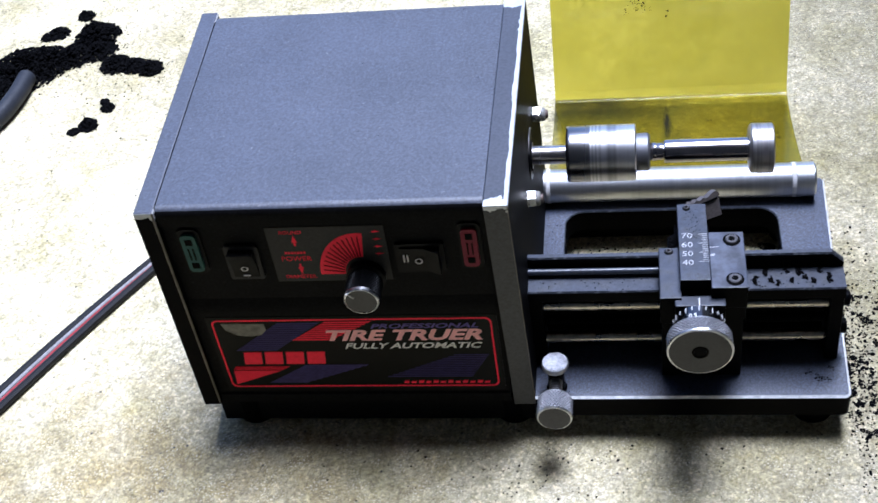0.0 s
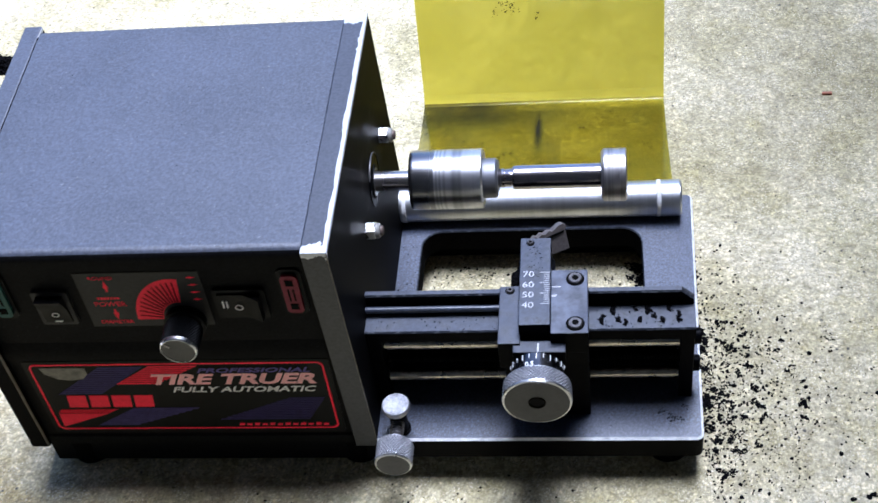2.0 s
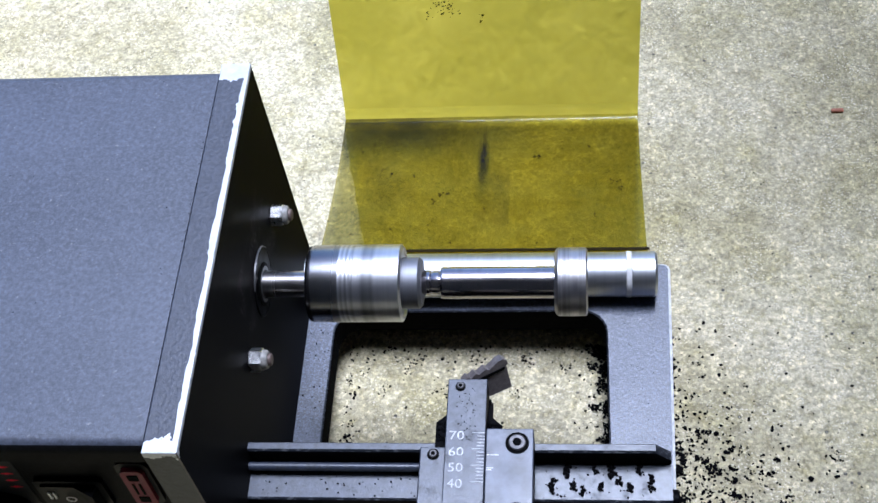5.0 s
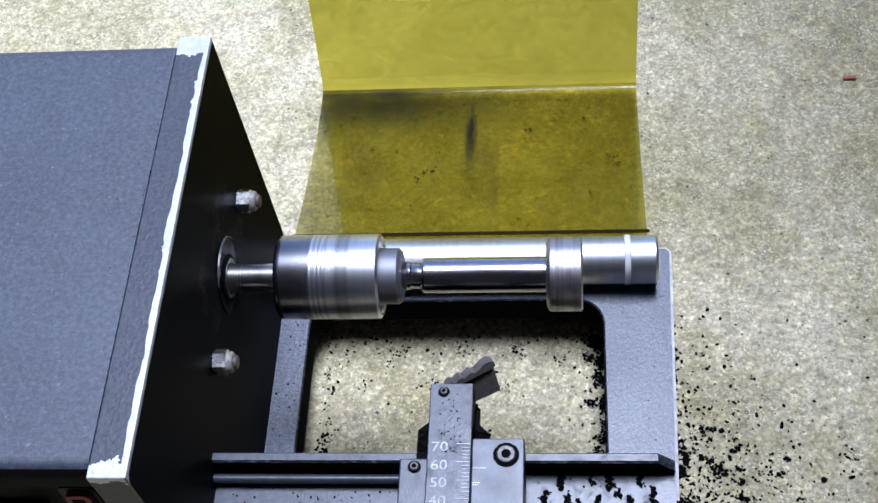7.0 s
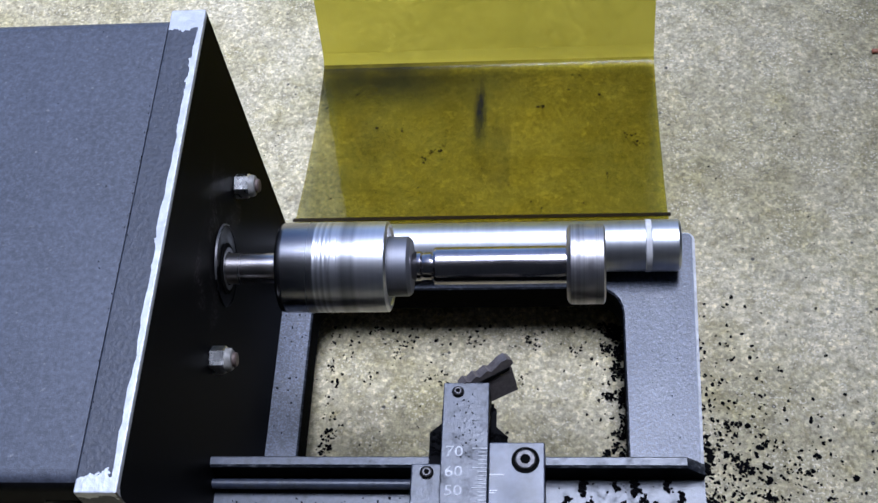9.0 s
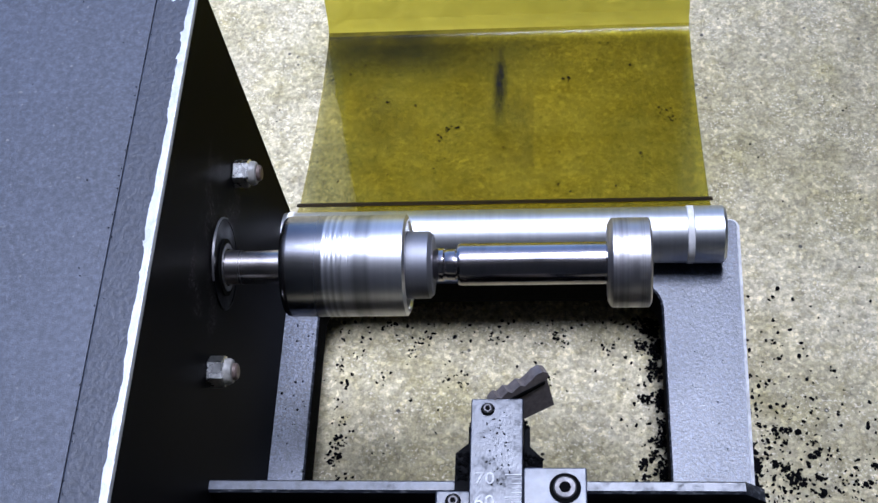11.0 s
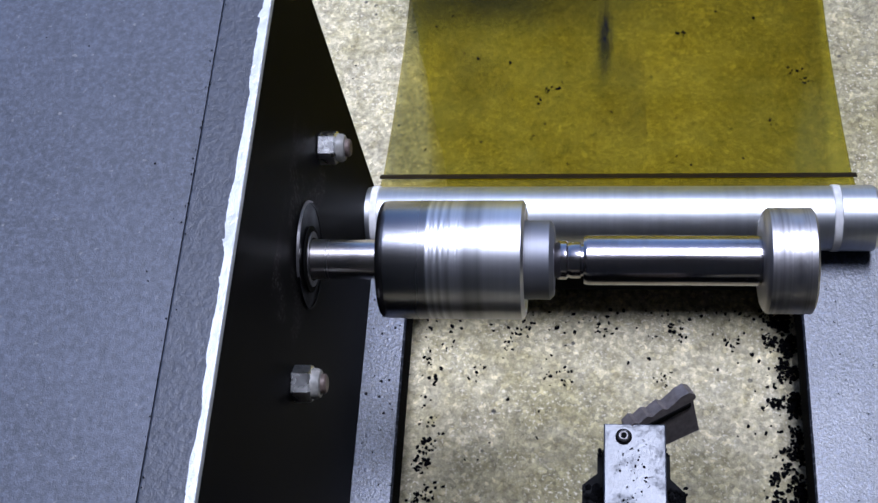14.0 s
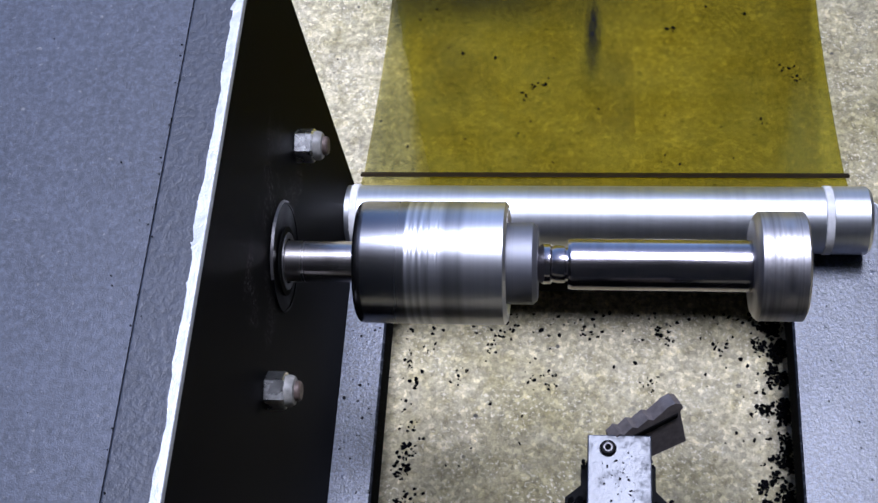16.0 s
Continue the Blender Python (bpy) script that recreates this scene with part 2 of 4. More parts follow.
    s2 = m.n.new("ShaderNodeMixShader")
    m.link(smear_shade, s2.inputs[0]), m.link(s1.outputs[0], s2.inputs[1]), m.link(soot_shade.outputs[0], s2.inputs[2])
    fr = m.n.new("ShaderNodeFresnel")
    fr.inputs["IOR"].default_value = 1.45
    s3 = m.n.new("ShaderNodeMixShader")
    m.link(m.math("MULTIPLY", fr.outputs[0], 0.28), s3.inputs[0]), m.link(s2.outputs[0], s3.inputs[1]), m.link(gl.outputs[0], s3.inputs[2])
    m.link(s3.outputs[0], out.inputs["Surface"])
    return m.m


def make_plain(name, color, rough=0.5, metal=0.0, vary=0.25, scale=400, bump=0.15, coat=0.0, spec=0.5):
    m = Mat(name, color, rough, metal, coat)
    m.b.inputs["Specular IOR Level"].default_value = spec
    f = m.ramp(m.noise(scale, 4, 0.6), (0.3, 0.0), (0.7, 1.0))
    m.color(m.mix(f, tuple(c * (1 - vary) for c in color), tuple(min(1, c * (1 + vary)) for c in color)))
    m.rough(m.ramp(m.noise(scale * 0.3, 3), (0.3, max(0.02, rough - 0.07)), (0.7, min(1, rough + 0.09))))
    m.bump(m.noise(scale * 2.5, 3), bump, 0.0002)
    return m.m


CONCRETE = make_concrete()
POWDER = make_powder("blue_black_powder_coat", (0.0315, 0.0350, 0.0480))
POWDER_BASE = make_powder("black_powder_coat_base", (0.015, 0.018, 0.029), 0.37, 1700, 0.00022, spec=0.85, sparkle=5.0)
# one plate paint in tones by facing: outer face shaded, top edge lit
PLATE = make_side_plate("worn_shaded_plate", (0.0023, 0.0023, 0.0027), (0.0042, 0.0042, 0.0047), 0.025)
PLATE_EDGE = make_side_plate("worn_lit_plate_edge", (0.0315, 0.0350, 0.0480), (0.046, 0.051, 0.069), 0.62)
PLATE_FRONT = make_side_plate("grey_plate_front", (0.022, 0.024, 0.030), (0.032, 0.034, 0.042), 0.42)
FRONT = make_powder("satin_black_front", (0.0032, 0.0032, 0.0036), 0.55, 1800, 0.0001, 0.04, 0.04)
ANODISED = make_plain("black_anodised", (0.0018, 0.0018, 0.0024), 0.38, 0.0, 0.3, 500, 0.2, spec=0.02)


def make_pale_anodised():
    """Paler copy of the black anodising for lit tops, blackened by oily rubber dust in patches."""
    m = Mat("pale_grimy_anodised", rough=0.42)
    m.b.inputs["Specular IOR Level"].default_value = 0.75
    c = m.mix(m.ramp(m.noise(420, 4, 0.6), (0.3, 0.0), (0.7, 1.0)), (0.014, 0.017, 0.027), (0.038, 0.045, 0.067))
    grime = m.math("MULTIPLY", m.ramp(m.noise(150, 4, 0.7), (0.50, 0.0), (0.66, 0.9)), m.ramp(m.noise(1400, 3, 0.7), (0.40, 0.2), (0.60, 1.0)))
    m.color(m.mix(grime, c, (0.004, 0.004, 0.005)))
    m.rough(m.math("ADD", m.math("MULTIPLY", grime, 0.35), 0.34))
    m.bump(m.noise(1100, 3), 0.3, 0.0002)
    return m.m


ANODISED_GREY = make_pale_anodised()
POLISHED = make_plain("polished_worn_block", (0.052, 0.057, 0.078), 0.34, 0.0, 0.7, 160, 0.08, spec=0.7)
DIALBLACK = make_plain("glossy_black_dial", (0.16, 0.16, 0.17), 0.22, 1.0, 0.2, 600, 0.05)
def make_chipped():
    m = Mat("chipped_black_edge", rough=0.42)
    f = m.ramp(m.noise(800, 4, 0.7, vec=m.mapped((0.35, 1, 1))), (0.52, 0.0), (0.66, 0.5))
    m.color(m.mix(f, (0.010, 0.012, 0.018), (0.30, 0.31, 0.34)))
    m.metal(m.math("MULTIPLY", f, 0.5))
    return m.m


CHIPPED = make_chipped()
BROWN_EDGE = make_plain("brown_plate_edge", (0.13, 0.115, 0.095), 0.45, 0.3, 0.4, 200)
WORN = make_plain("bare_worn_edge", (0.82, 0.82, 0.84), 0.42, 0.0, 0.3, 300)
BAR = make_turned("satin_aluminium_bar", (0.62, 0.625, 0.64), 0.40, 0.22, 260)
CHUCK = make_turned("turned_steel", (0.72, 0.71, 0.73), 0.34, 0.16, 500,
                    ((0.02, 0.34), (0.36, 0.42), (0.38, 1.0), (0.41, 0.62), (0.43, 1.0), (0.46, 0.6), (0.48, 1.0), (0.52, 0.62), (0.54, 1.0),
                     (0.60, 0.95), (0.64, 0.55), (0.70, 0.68), (0.73, 0.55), (0.77, 0.92), (0.95, 1.0)), 0.08)
SHAFT = make_turned("brown_shaft_steel", (0.56, 0.52, 0.50), 0.24, 0.2, 900)
NUTSTEEL = make_turned("turned_nut_steel", (0.52, 0.495, 0.50), 0.38, 0.45, 1700)
COLLAR = make_turned("satin_collar", (0.25, 0.25, 0.27), 0.56, 0.12, 1500)
STEEL = make_turned("ground_steel", (0.50, 0.465, 0.475), 0.17, 0.2, 700)
NUTMETAL = make_plain("zinc_plated", (0.66, 0.65, 0.63), 0.28, 1.0, 0.25, 500)
NYLON = make_plain("dirty_nylon", (0.21, 0.20, 0.18), 0.5, 0.0, 0.35, 600)
RUST = make_plain("rusty_thread", (0.13, 0.095, 0.08), 0.5, 0.4, 0.5, 900)
NICKEL = make_plain("brushed_nickel", (0.55, 0.55, 0.56), 0.3, 1.0, 0.2, 700)
BLACKSTEEL = make_plain("blackened_steel", (0.09, 0.085, 0.085), 0.4, 0.7, 0.3, 900)
KNURLED = make_plain("knurled_grey_metal", (0.36, 0.36, 0.38), 0.42, 0.9, 0.25, 900)
NUMERAL = make_plain("worn_white_fill", (0.50, 0.50, 0.51), 0.5, 0.0, 0.5, 700)
SPUN = make_plain("spun_aluminium_head", (0.30, 0.30, 0.32), 0.38, 0.8, 0.35, 500)
DISC = make_plain("grey_spun_face", (0.026, 0.026, 0.028), 0.42, 0.3, 0.2, 900)
CARBIDE = make_plain("brown_carbide", (0.19, 0.165, 0.155), 0.42, 0.5, 0.25, 600)
ROD = make_plain("oiled_rod", (0.50, 0.46, 0.38), 0.28, 1.0, 0.3, 250)
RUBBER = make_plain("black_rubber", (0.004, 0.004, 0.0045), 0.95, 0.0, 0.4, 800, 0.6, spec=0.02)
HOLE = make_plain("dark_hole", (0.003, 0.003, 0.003), 0.8, spec=0.04)
BLACKPLASTIC = make_plain("black_plastic", (0.0028, 0.0028, 0.0031), 0.35, 0.0, 0.2, 500, spec=0.07)
GREYPRINT = make_plain("grey_print", (0.024, 0.023, 0.023), 0.42, 0.0, 0.2, 500, spec=0.12)
RED = make_plain("red_print", (0.93, 0.025, 0.055), 0.45, 0.0, 0.1, 500, spec=0.1)
VIOLET = make_plain("violet_lettering", (0.12, 0.09, 0.28), 0.45, 0.0, 0.2, 500, spec=0.1)
PURPLE = make_plain("violet_print", (0.040, 0.031, 0.115), 0.45, 0.0, 0.2, 500, spec=0.1)
WHITE = make_plain("white_print", (0.72, 0.70, 0.68), 0.45, 0.0, 0.12, 500)
PINK = make_plain("pale_red_print", (0.85, 0.40, 0.40), 0.45, 0.0, 0.15, 300)
TEAL = make_plain("teal_fuse_plastic", (0.025, 0.085, 0.078), 0.35, 0.0, 0.2, 300, spec=0.12)
CRIMSON = make_plain("crimson_fuse_plastic", (0.17, 0.012, 0.030), 0.35, 0.0, 0.2, 300, spec=0.12)
DIRTYTAPE = make_plain("scuffed_label_patch", (0.15, 0.14, 0.115), 0.6, 0.0, 0.4, 250)
YELLOW = make_guard()
BROWNLIP = make_plain("amber_hinge_strip", (0.014, 0.008, 0.002), 0.5, 0.0, 0.3, 200, spec=0.12)
WIREBLACK = make_plain("black_wire", (0.008, 0.008, 0.009), 0.5, spec=0.2)
WIRERED = make_plain("red_wire", (0.24, 0.03, 0.035), 0.5, spec=0.2)
WIREGREY = make_plain("grey_wire", (0.24, 0.23, 0.23), 0.5, spec=0.2)
CHIPRED = make_plain("rust_red_chip", (0.35, 0.12, 0.06), 0.6)
HOSE = make_plain("grey_blue_rubber", (0.014, 0.016, 0.022), 0.6, spec=0.3)
STUCCO = make_plain("dark_stucco", (0.045, 0.045, 0.045), 0.8, 0.0, 0.2, 30)


# ---- mesh helpers ----
def box(bm, x0, x1, y0, y1, z0, z1, bevel=0.0, seg=2):
    vs = [bm.verts.new((x, y, z)) for x in (x0, x1) for y in (y0, y1) for z in (z0, z1)]
    fs = [bm.faces.new([vs[i] for i in q]) for q in ((0, 1, 3, 2), (4, 6, 7, 5), (0, 4, 5, 1), (2, 3, 7, 6), (0, 2, 6, 4), (1, 5, 7, 3))]
    if bevel:
        es = list({e for f in fs for e in f.edges})
        bmesh.ops.bevel(bm, geom=es, offset=bevel, segments=seg, profile=0.5, affect="EDGES")
    return vs


def skin(bm, loops, cap=True, ring=False):
    """Quads between loops of equal length; caps the first and last, or joins them."""
    rows = [[bm.verts.new(p) for p in lp] for lp in loops]
    n = len(rows[0])
    pairs = list(zip(rows, rows[1:])) + ([(rows[-1], rows[0])] if ring else [])
    for a, b in pairs:
        for i in range(n):
            bm.faces.new((a[i], a[(i + 1) % n], b[(i + 1) % n], b[i]))
    if cap and not ring:
        bm.faces.new(rows[0][::-1])
        bm.faces.new(rows[-1])
    return rows


AXES = {"x": (Vector((1, 0, 0)), Vector((0, 1, 0)), Vector((0, 0, 1))),
        "y": (Vector((0, 1, 0)), Vector((0, 0, 1)), Vector((1, 0, 0))),
        "z": (Vector((0, 0, 1)), Vector((1, 0, 0)), Vector((0, 1, 0)))}


def lathe(bm, axis, centre, profile, seg=48):
    """profile: (way along the axis, radius), from the centre point."""
    a, u, v = AXES[axis]
    c = Vector(centre)
    loops = []
    for s, r in profile:
        loops.append([c + a * s + (u * math.cos(2 * math.pi * k / seg) + v * math.sin(2 * math.pi * k / seg)) * r for k in range(seg)])
    return skin(bm, loops)


def knurl(bm, axis, centre, s0, s1, r, n=72, rows=9, depth=0.00055):
    """Diamond-knurled band: small pyramids in staggered rows, with plain ends."""
    a, u, v = AXES[axis]
    c = Vector(centre)
    m = 2 * n
    grid = []
    for j in range(rows + 1):
        s = s0 + (s1 - s0) * j / rows
        line = []
        for k in range(m):
            rr = r + (depth if (k + j) % 2 == 0 and 0 < j < rows else -depth)
            t = math.pi * k / n
            line.append(bm.verts.new(c + a * s + (u * math.cos(t) + v * math.sin(t)) * rr))
        grid.append(line)
    for j in range(rows):
        for k in range(m):
            p, q, w, z = grid[j][k], grid[j][(k + 1) % m], grid[j + 1][(k + 1) % m], grid[j + 1][k]
            tris = ((p, q, z), (q, w, z)) if (k + j) % 2 == 0 else ((p, q, w), (p, w, z))
            for tri in tris:
                bm.faces.new(tri)
    bm.faces.new(grid[0][::-1])
    bm.faces.new(grid[-1])


def rounded(x0, x1, y0, y1, r, k=6, rl=None):
    """Rounded rectangle, as (x, y) points; rl: another radius for its low-x corners."""
    pts = []
    rl = r if rl is None else rl
    for cx, cy, a0, r in ((x1 - r, y1 - r, 0, r), (x0 + rl, y1 - rl, 90, rl), (x0 + rl, y0 + rl, 180, rl), (x1 - r, y0 + r, 270, r)):
        for i in range(k + 1):
            t = radians(a0 + 90 * i / k)
            pts.append((cx + r * math.cos(t), cy + r * math.sin(t)))
    return pts


def prism(bm, pts, axis, a, b):
    """Polygon pts extruded from a to b along an axis; pts lie in the other two, in x-y-z order."""
    def at(p, q, s):
        return {"x": (s, p, q), "y": (p, s, q), "z": (p, q, s)}[axis]
    skin(bm, [[at(p, q, a) for p, q in pts], [at(p, q, b) for p, q in pts]])


def shade(bm, angle=32):
    """Smooth faces, with hard edges at corners and where a small face meets a large flat one."""
    for f in bm.faces:
        f.smooth = True
    for e in bm.edges:
        if len(e.link_faces) == 2:
            p, q = e.link_faces
            bend = math.degrees(e.calc_face_angle(0))
            a0, a1 = sorted((p.calc_area(), q.calc_area()))
            e.smooth = not (bend > angle or (bend > 2 and a1 > 6 * max(a0, 1e-12)))


def part(name, bm, material, parent, label="", sm=True):
    bmesh.ops.recalc_face_normals(bm, faces=bm.faces)
    if sm:
        shade(bm)
    me = bpy.data.meshes.new(name)
    bm.to_mesh(me)
    bm.free()
    for mm in (material if isinstance(material, (list, tuple)) else (material,)):
        me.materials.append(mm)
    ob = new(name, me)
    if parent is not None:
        ob.parent = parent
        base = parent
        while base.parent:
            base = base.parent
        if parent is base:
            ob.matrix_parent_inverse = Matrix.Translation(-base.location)
    if label:
        ob["label"] = label
    return ob


def quick(name, material, parent, build, label=""):
    bm = bmesh.new()
    build(bm)
    return part(name, bm, material, parent, label)


def lit_tops(ob, top):
    """Gives the flat upper faces of a part a paler material: top light put into colour."""
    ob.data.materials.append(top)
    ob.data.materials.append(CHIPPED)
    for f in ob.data.polygons:             # flat tops take the lit tone, worn corners the chipped one
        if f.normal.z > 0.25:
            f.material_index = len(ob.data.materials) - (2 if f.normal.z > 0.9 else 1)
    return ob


def thing(name, loc, label, category, group=""):
    e = new(name)
    e.location = loc
    e.empty_display_size = 0.02
    return tagged(e, label, category, group)


def lettering(name, text, size, origin, right, up, material, parent, shear=0.0, squeeze=1.0, bold=0.0, depth=0.00006, align="LEFT"):
    cu = bpy.data.curves.new("letters", "FONT")
    cu.body, cu.size, cu.shear, cu.extrude, cu.offset, cu.align_x = text, size, shear, depth, bold, align
    cu.resolution_u = 3
    tmp = bpy.data.objects.new("letters", cu)
    scene.collection.objects.link(tmp)
    dg = bpy.context.evaluated_depsgraph_get()
    me = bpy.data.meshes.new_from_object(tmp.evaluated_get(dg))
    bpy.data.objects.remove(tmp)
    bpy.data.curves.remove(cu)
    r, u = Vector(right).normalized(), Vector(up).normalized()
    nrm = r.cross(u)
    m = Matrix(((r.x * squeeze, u.x, nrm.x, origin[0]), (r.y * squeeze, u.y, nrm.y, origin[1]), (r.z * squeeze, u.z, nrm.z, origin[2]), (0, 0, 0, 1)))
    me.transform(m)
    bm = bmesh.new()
    bm.from_mesh(me)
    bmesh.ops.remove_doubles(bm, verts=bm.verts, dist=0.000002)
    bpy.data.meshes.remove(me)
    return part(name, bm, material, parent)


def tube(bm, pts, r, seg=10):
    """A round tube along smoothed points."""
    P = [Vector(p) for p in pts]
    path = []
    for i in range(len(P) - 1):
        p0, p1, p2, p3 = P[max(i - 1, 0)], P[i], P[i + 1], P[min(i + 2, len(P) - 1)]
        for k in range(8):
            t = k / 8
            path.append(0.5 * (2 * p1 + (p2 - p0) * t + (2 * p0 - 5 * p1 + 4 * p2 - p3) * t * t + (3 * p1 - p0 - 3 * p2 + p3) * t ** 3))
    path.append(P[-1])
    loops = []
    for i, p in enumerate(path):
        d = (path[min(i + 1, len(path) - 1)] - path[max(i - 1, 0)]).normalized()
        u = d.cross(Vector((0, 0, 1)))
        u = u.normalized() if u.length > 1e-4 else Vector((1, 0, 0))
        v = u.cross(d)
        loops.append([p + (u * math.cos(2 * math.pi * k / seg) + v * math.sin(2 * math.pi * k / seg)) * r for k in range(seg)])
    skin(bm, loops)


# ---- ground and the wall behind ----
bm = bmesh.new()
G = 40
vs = [bm.verts.new(p) for p in ((-G, -G, 0), (G, -G, 0), (G, G, 0), (-G, G, 0))]
bm.faces.new(vs)
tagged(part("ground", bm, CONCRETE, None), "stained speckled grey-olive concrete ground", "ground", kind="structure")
# unseen wall behind the camera, set close to keep front light off
bm = bmesh.new()
box(bm, -4, 4, -1.05, -0.80, 0, 2.199, 0.01)
tagged(part("wall_south", bm, STUCCO, None), "plain dark stucco wall closing the place, unseen, blocking light", "wall", kind="structure")

# unseen wall added to cut low sky light from the right
bm = bmesh.new()
box(bm, 1.3, 1.55, -0.799, 3.0, 0, 1.549, 0.01)
tagged(part("shade_wall_east", bm, STUCCO, None), "plain dark stucco wall closing the place, unseen, blocking light", "wall", kind="structure")

# unseen roof added so the sun's soft edge dims the ground rightwards
bm = bmesh.new()
box(bm, 0.46, 1.55, -0.799, 3.0, 1.55, 1.62, 0.005)
tagged(part("roof", bm, STUCCO, None), "plain dark lean-to roof, unseen, added to dim the right side", "roof", kind="structure")

# unseen eave covering the overhead sky, inferred from the mandrel's dark reflection
bm = bmesh.new()
box(bm, -4, 4, -1.05, 0.12, 2.20, 2.28, 0.005)
tagged(part("eave", bm, STUCCO, None), "plain dark eave projecting from the wall", "eave", kind="structure")

# ---- the tyre truing machine ----
truer = thing("tire_truer", (-0.005, 0.08, 0), "black benchtop tire truing lathe with worn edges and dusty carriage", "lathe")

# base plate with its large rounded opening
X0, X1, Y0, Y1 = 0.0030, 0.1588, 0.0015, 0.1665
ZB0, ZB1 = 0.015, 0.029
ZH = 0.0235              # underside of the housing
bm = bmesh.new()


def ring(x0, x1, y0, y1, r, z, rl=None):
    """A level loop; the outer side runs out a little towards the back."""
    return [(x + (0.0046 * y / 0.1665 if x > 0.145 else 0), y, z) for x, y in rounded(x0, x1, y0, y1, r, 6, rl)]


c = 0.0011
OPEN = (0.0152, 0.1345, 0.046, 0.1410)
rows_ = skin(bm, [ring(OPEN[0], OPEN[1], OPEN[2], OPEN[3], 0.011, ZB0), ring(OPEN[0], OPEN[1], OPEN[2], OPEN[3], 0.011, ZB1 - 0.0006),
                  ring(OPEN[0] - 0.0006, OPEN[1] + 0.0006, OPEN[2] - 0.0006, OPEN[3] + 0.0006, 0.0116, ZB1),
                  ring(X0, X1 - c, Y0 + c, Y1 - c, 0.0022, ZB1, 0.0004), ring(X0, X1, Y0, Y1, 0.0035, ZB1 - c, 0.0004), ring(X0, X1, Y0, Y1, 0.0035, ZB0, 0.0004)], ring=True)
bm.faces.ensure_lookup_table()
n_ = len(rows_[0])
# opening walls and outer sides go black: their shade is put into colour
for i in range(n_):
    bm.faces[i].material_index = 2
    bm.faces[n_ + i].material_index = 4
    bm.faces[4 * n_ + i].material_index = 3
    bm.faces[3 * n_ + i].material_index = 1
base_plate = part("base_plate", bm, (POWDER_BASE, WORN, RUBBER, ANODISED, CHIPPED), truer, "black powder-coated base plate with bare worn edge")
for fx, fy in ((-0.152, 0.018), (-0.152, 0.148), (0.143, 0.018), (0.143, 0.150), (-0.01, 0.018), (-0.01, 0.150)):
    quick("foot", RUBBER, truer, lambda b: lathe(b, "z", (fx, fy, 0), [(0, 0.0095), (0.001, 0.0105), (ZB0 if fx > 0 else ZH, 0.011)], 24))

# block stretched forward and down to darken the gap under the housing
quick("underbody_block", FRONT, truer, lambda b: box(b, -0.168, X0 - 0.002, 0.0085, 0.160, 0.0035, ZH - 0.0001, 0.0005, 1), "black block under the housing, extended to keep light out")
# unseen strip added to stop light leaking under the base from behind
quick("rear_light_block", RUBBER, truer, lambda b: box(b, X0 + 0.004, X1 - 0.004, 0.1500, 0.1580, 0.0, ZB0 - 0.0001, 0.0005, 1), "added black strip blocking light under the base")

# housing
quick("floor_pan", FRONT, truer, lambda b: box(b, -0.1640, -0.0085, 0.0142, 0.160, ZH, ZH + 0.003, 0.0003, 1))
def sheared(x, y, z):
    """The housing stands slightly out of square: its left side runs out to the back, its right plate leans."""
    return x - 0.030 * y if x < -0.1 else x + 0.0232 * (0.161 - z)


def side_plate(x0, x1, top, bevel, edge, label=""):
    """A plate in one paint, its outer face darkened as shaded and its top edge lit."""
    b = bmesh.new()
    box(b, x0, x1, 0.0020, 0.1665, ZH, top, bevel, 2)
    for v in b.verts:
        v.co.x = sheared(*v.co)
    b.normal_update()
    for f in b.faces:
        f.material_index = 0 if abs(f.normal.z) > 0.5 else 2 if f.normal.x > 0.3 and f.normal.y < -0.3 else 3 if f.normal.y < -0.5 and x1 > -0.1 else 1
    return part("side_plate", b, (edge, PLATE, BROWN_EDGE, PLATE_FRONT), truer, label)


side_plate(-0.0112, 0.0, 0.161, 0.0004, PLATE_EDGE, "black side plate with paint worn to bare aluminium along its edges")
side_plate(-0.1737, -0.1642, 0.1615, 0.0009, POWDER)


def cover(b):
    r, k, t = 0.0045, 6, 0.003
    out = [(0.0040, 0.151)]
    for i in range(k + 1):
        a = radians(180 - 90 * i / k)
        out.append((0.0040 + r + r * math.cos(a), 0.161 - r + r * math.sin(a)))
    for i in range(k + 1):
        a = radians(90 - 90 * i / k)
        out.append((0.164 - r + r * math.cos(a), 0.161 - r + r * math.sin(a)))
    out.append((0.164, ZB1 + 0.001))
    out += [(0.161, ZB1 + 0.001), (0.161, 0.158), (0.0062, 0.158), (0.0062, 0.151)]
    prism(b, out, "x", -0.1640, -0.0113)
    for v in b.verts:
        if v.co.x < -0.1:
            v.co.x = sheared(*v.co)


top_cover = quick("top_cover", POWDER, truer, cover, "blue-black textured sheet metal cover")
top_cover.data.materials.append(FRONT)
for f in top_cover.data.polygons:              # lip over the control panel coloured black, standing in for its shade
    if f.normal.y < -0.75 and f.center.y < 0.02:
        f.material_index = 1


def front(b):
    pts = [(0.0062, 0.1578), (0.0062, 0.1005), (0.0050, 0.0965), (0.0042, 0.0935), (0.0042, 0.0900), (0.0052, 0.0890), (0.0052, 0.0305), (0.0042, 0.0295), (0.0042, ZH), (0.014, ZH), (0.014, 0.1578)]
    prism(b, pts, "x", -0.1641, -0.0095)


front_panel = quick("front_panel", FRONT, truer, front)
YP = 0.0062      # upper panel face
YL = 0.0052      # lower panel face


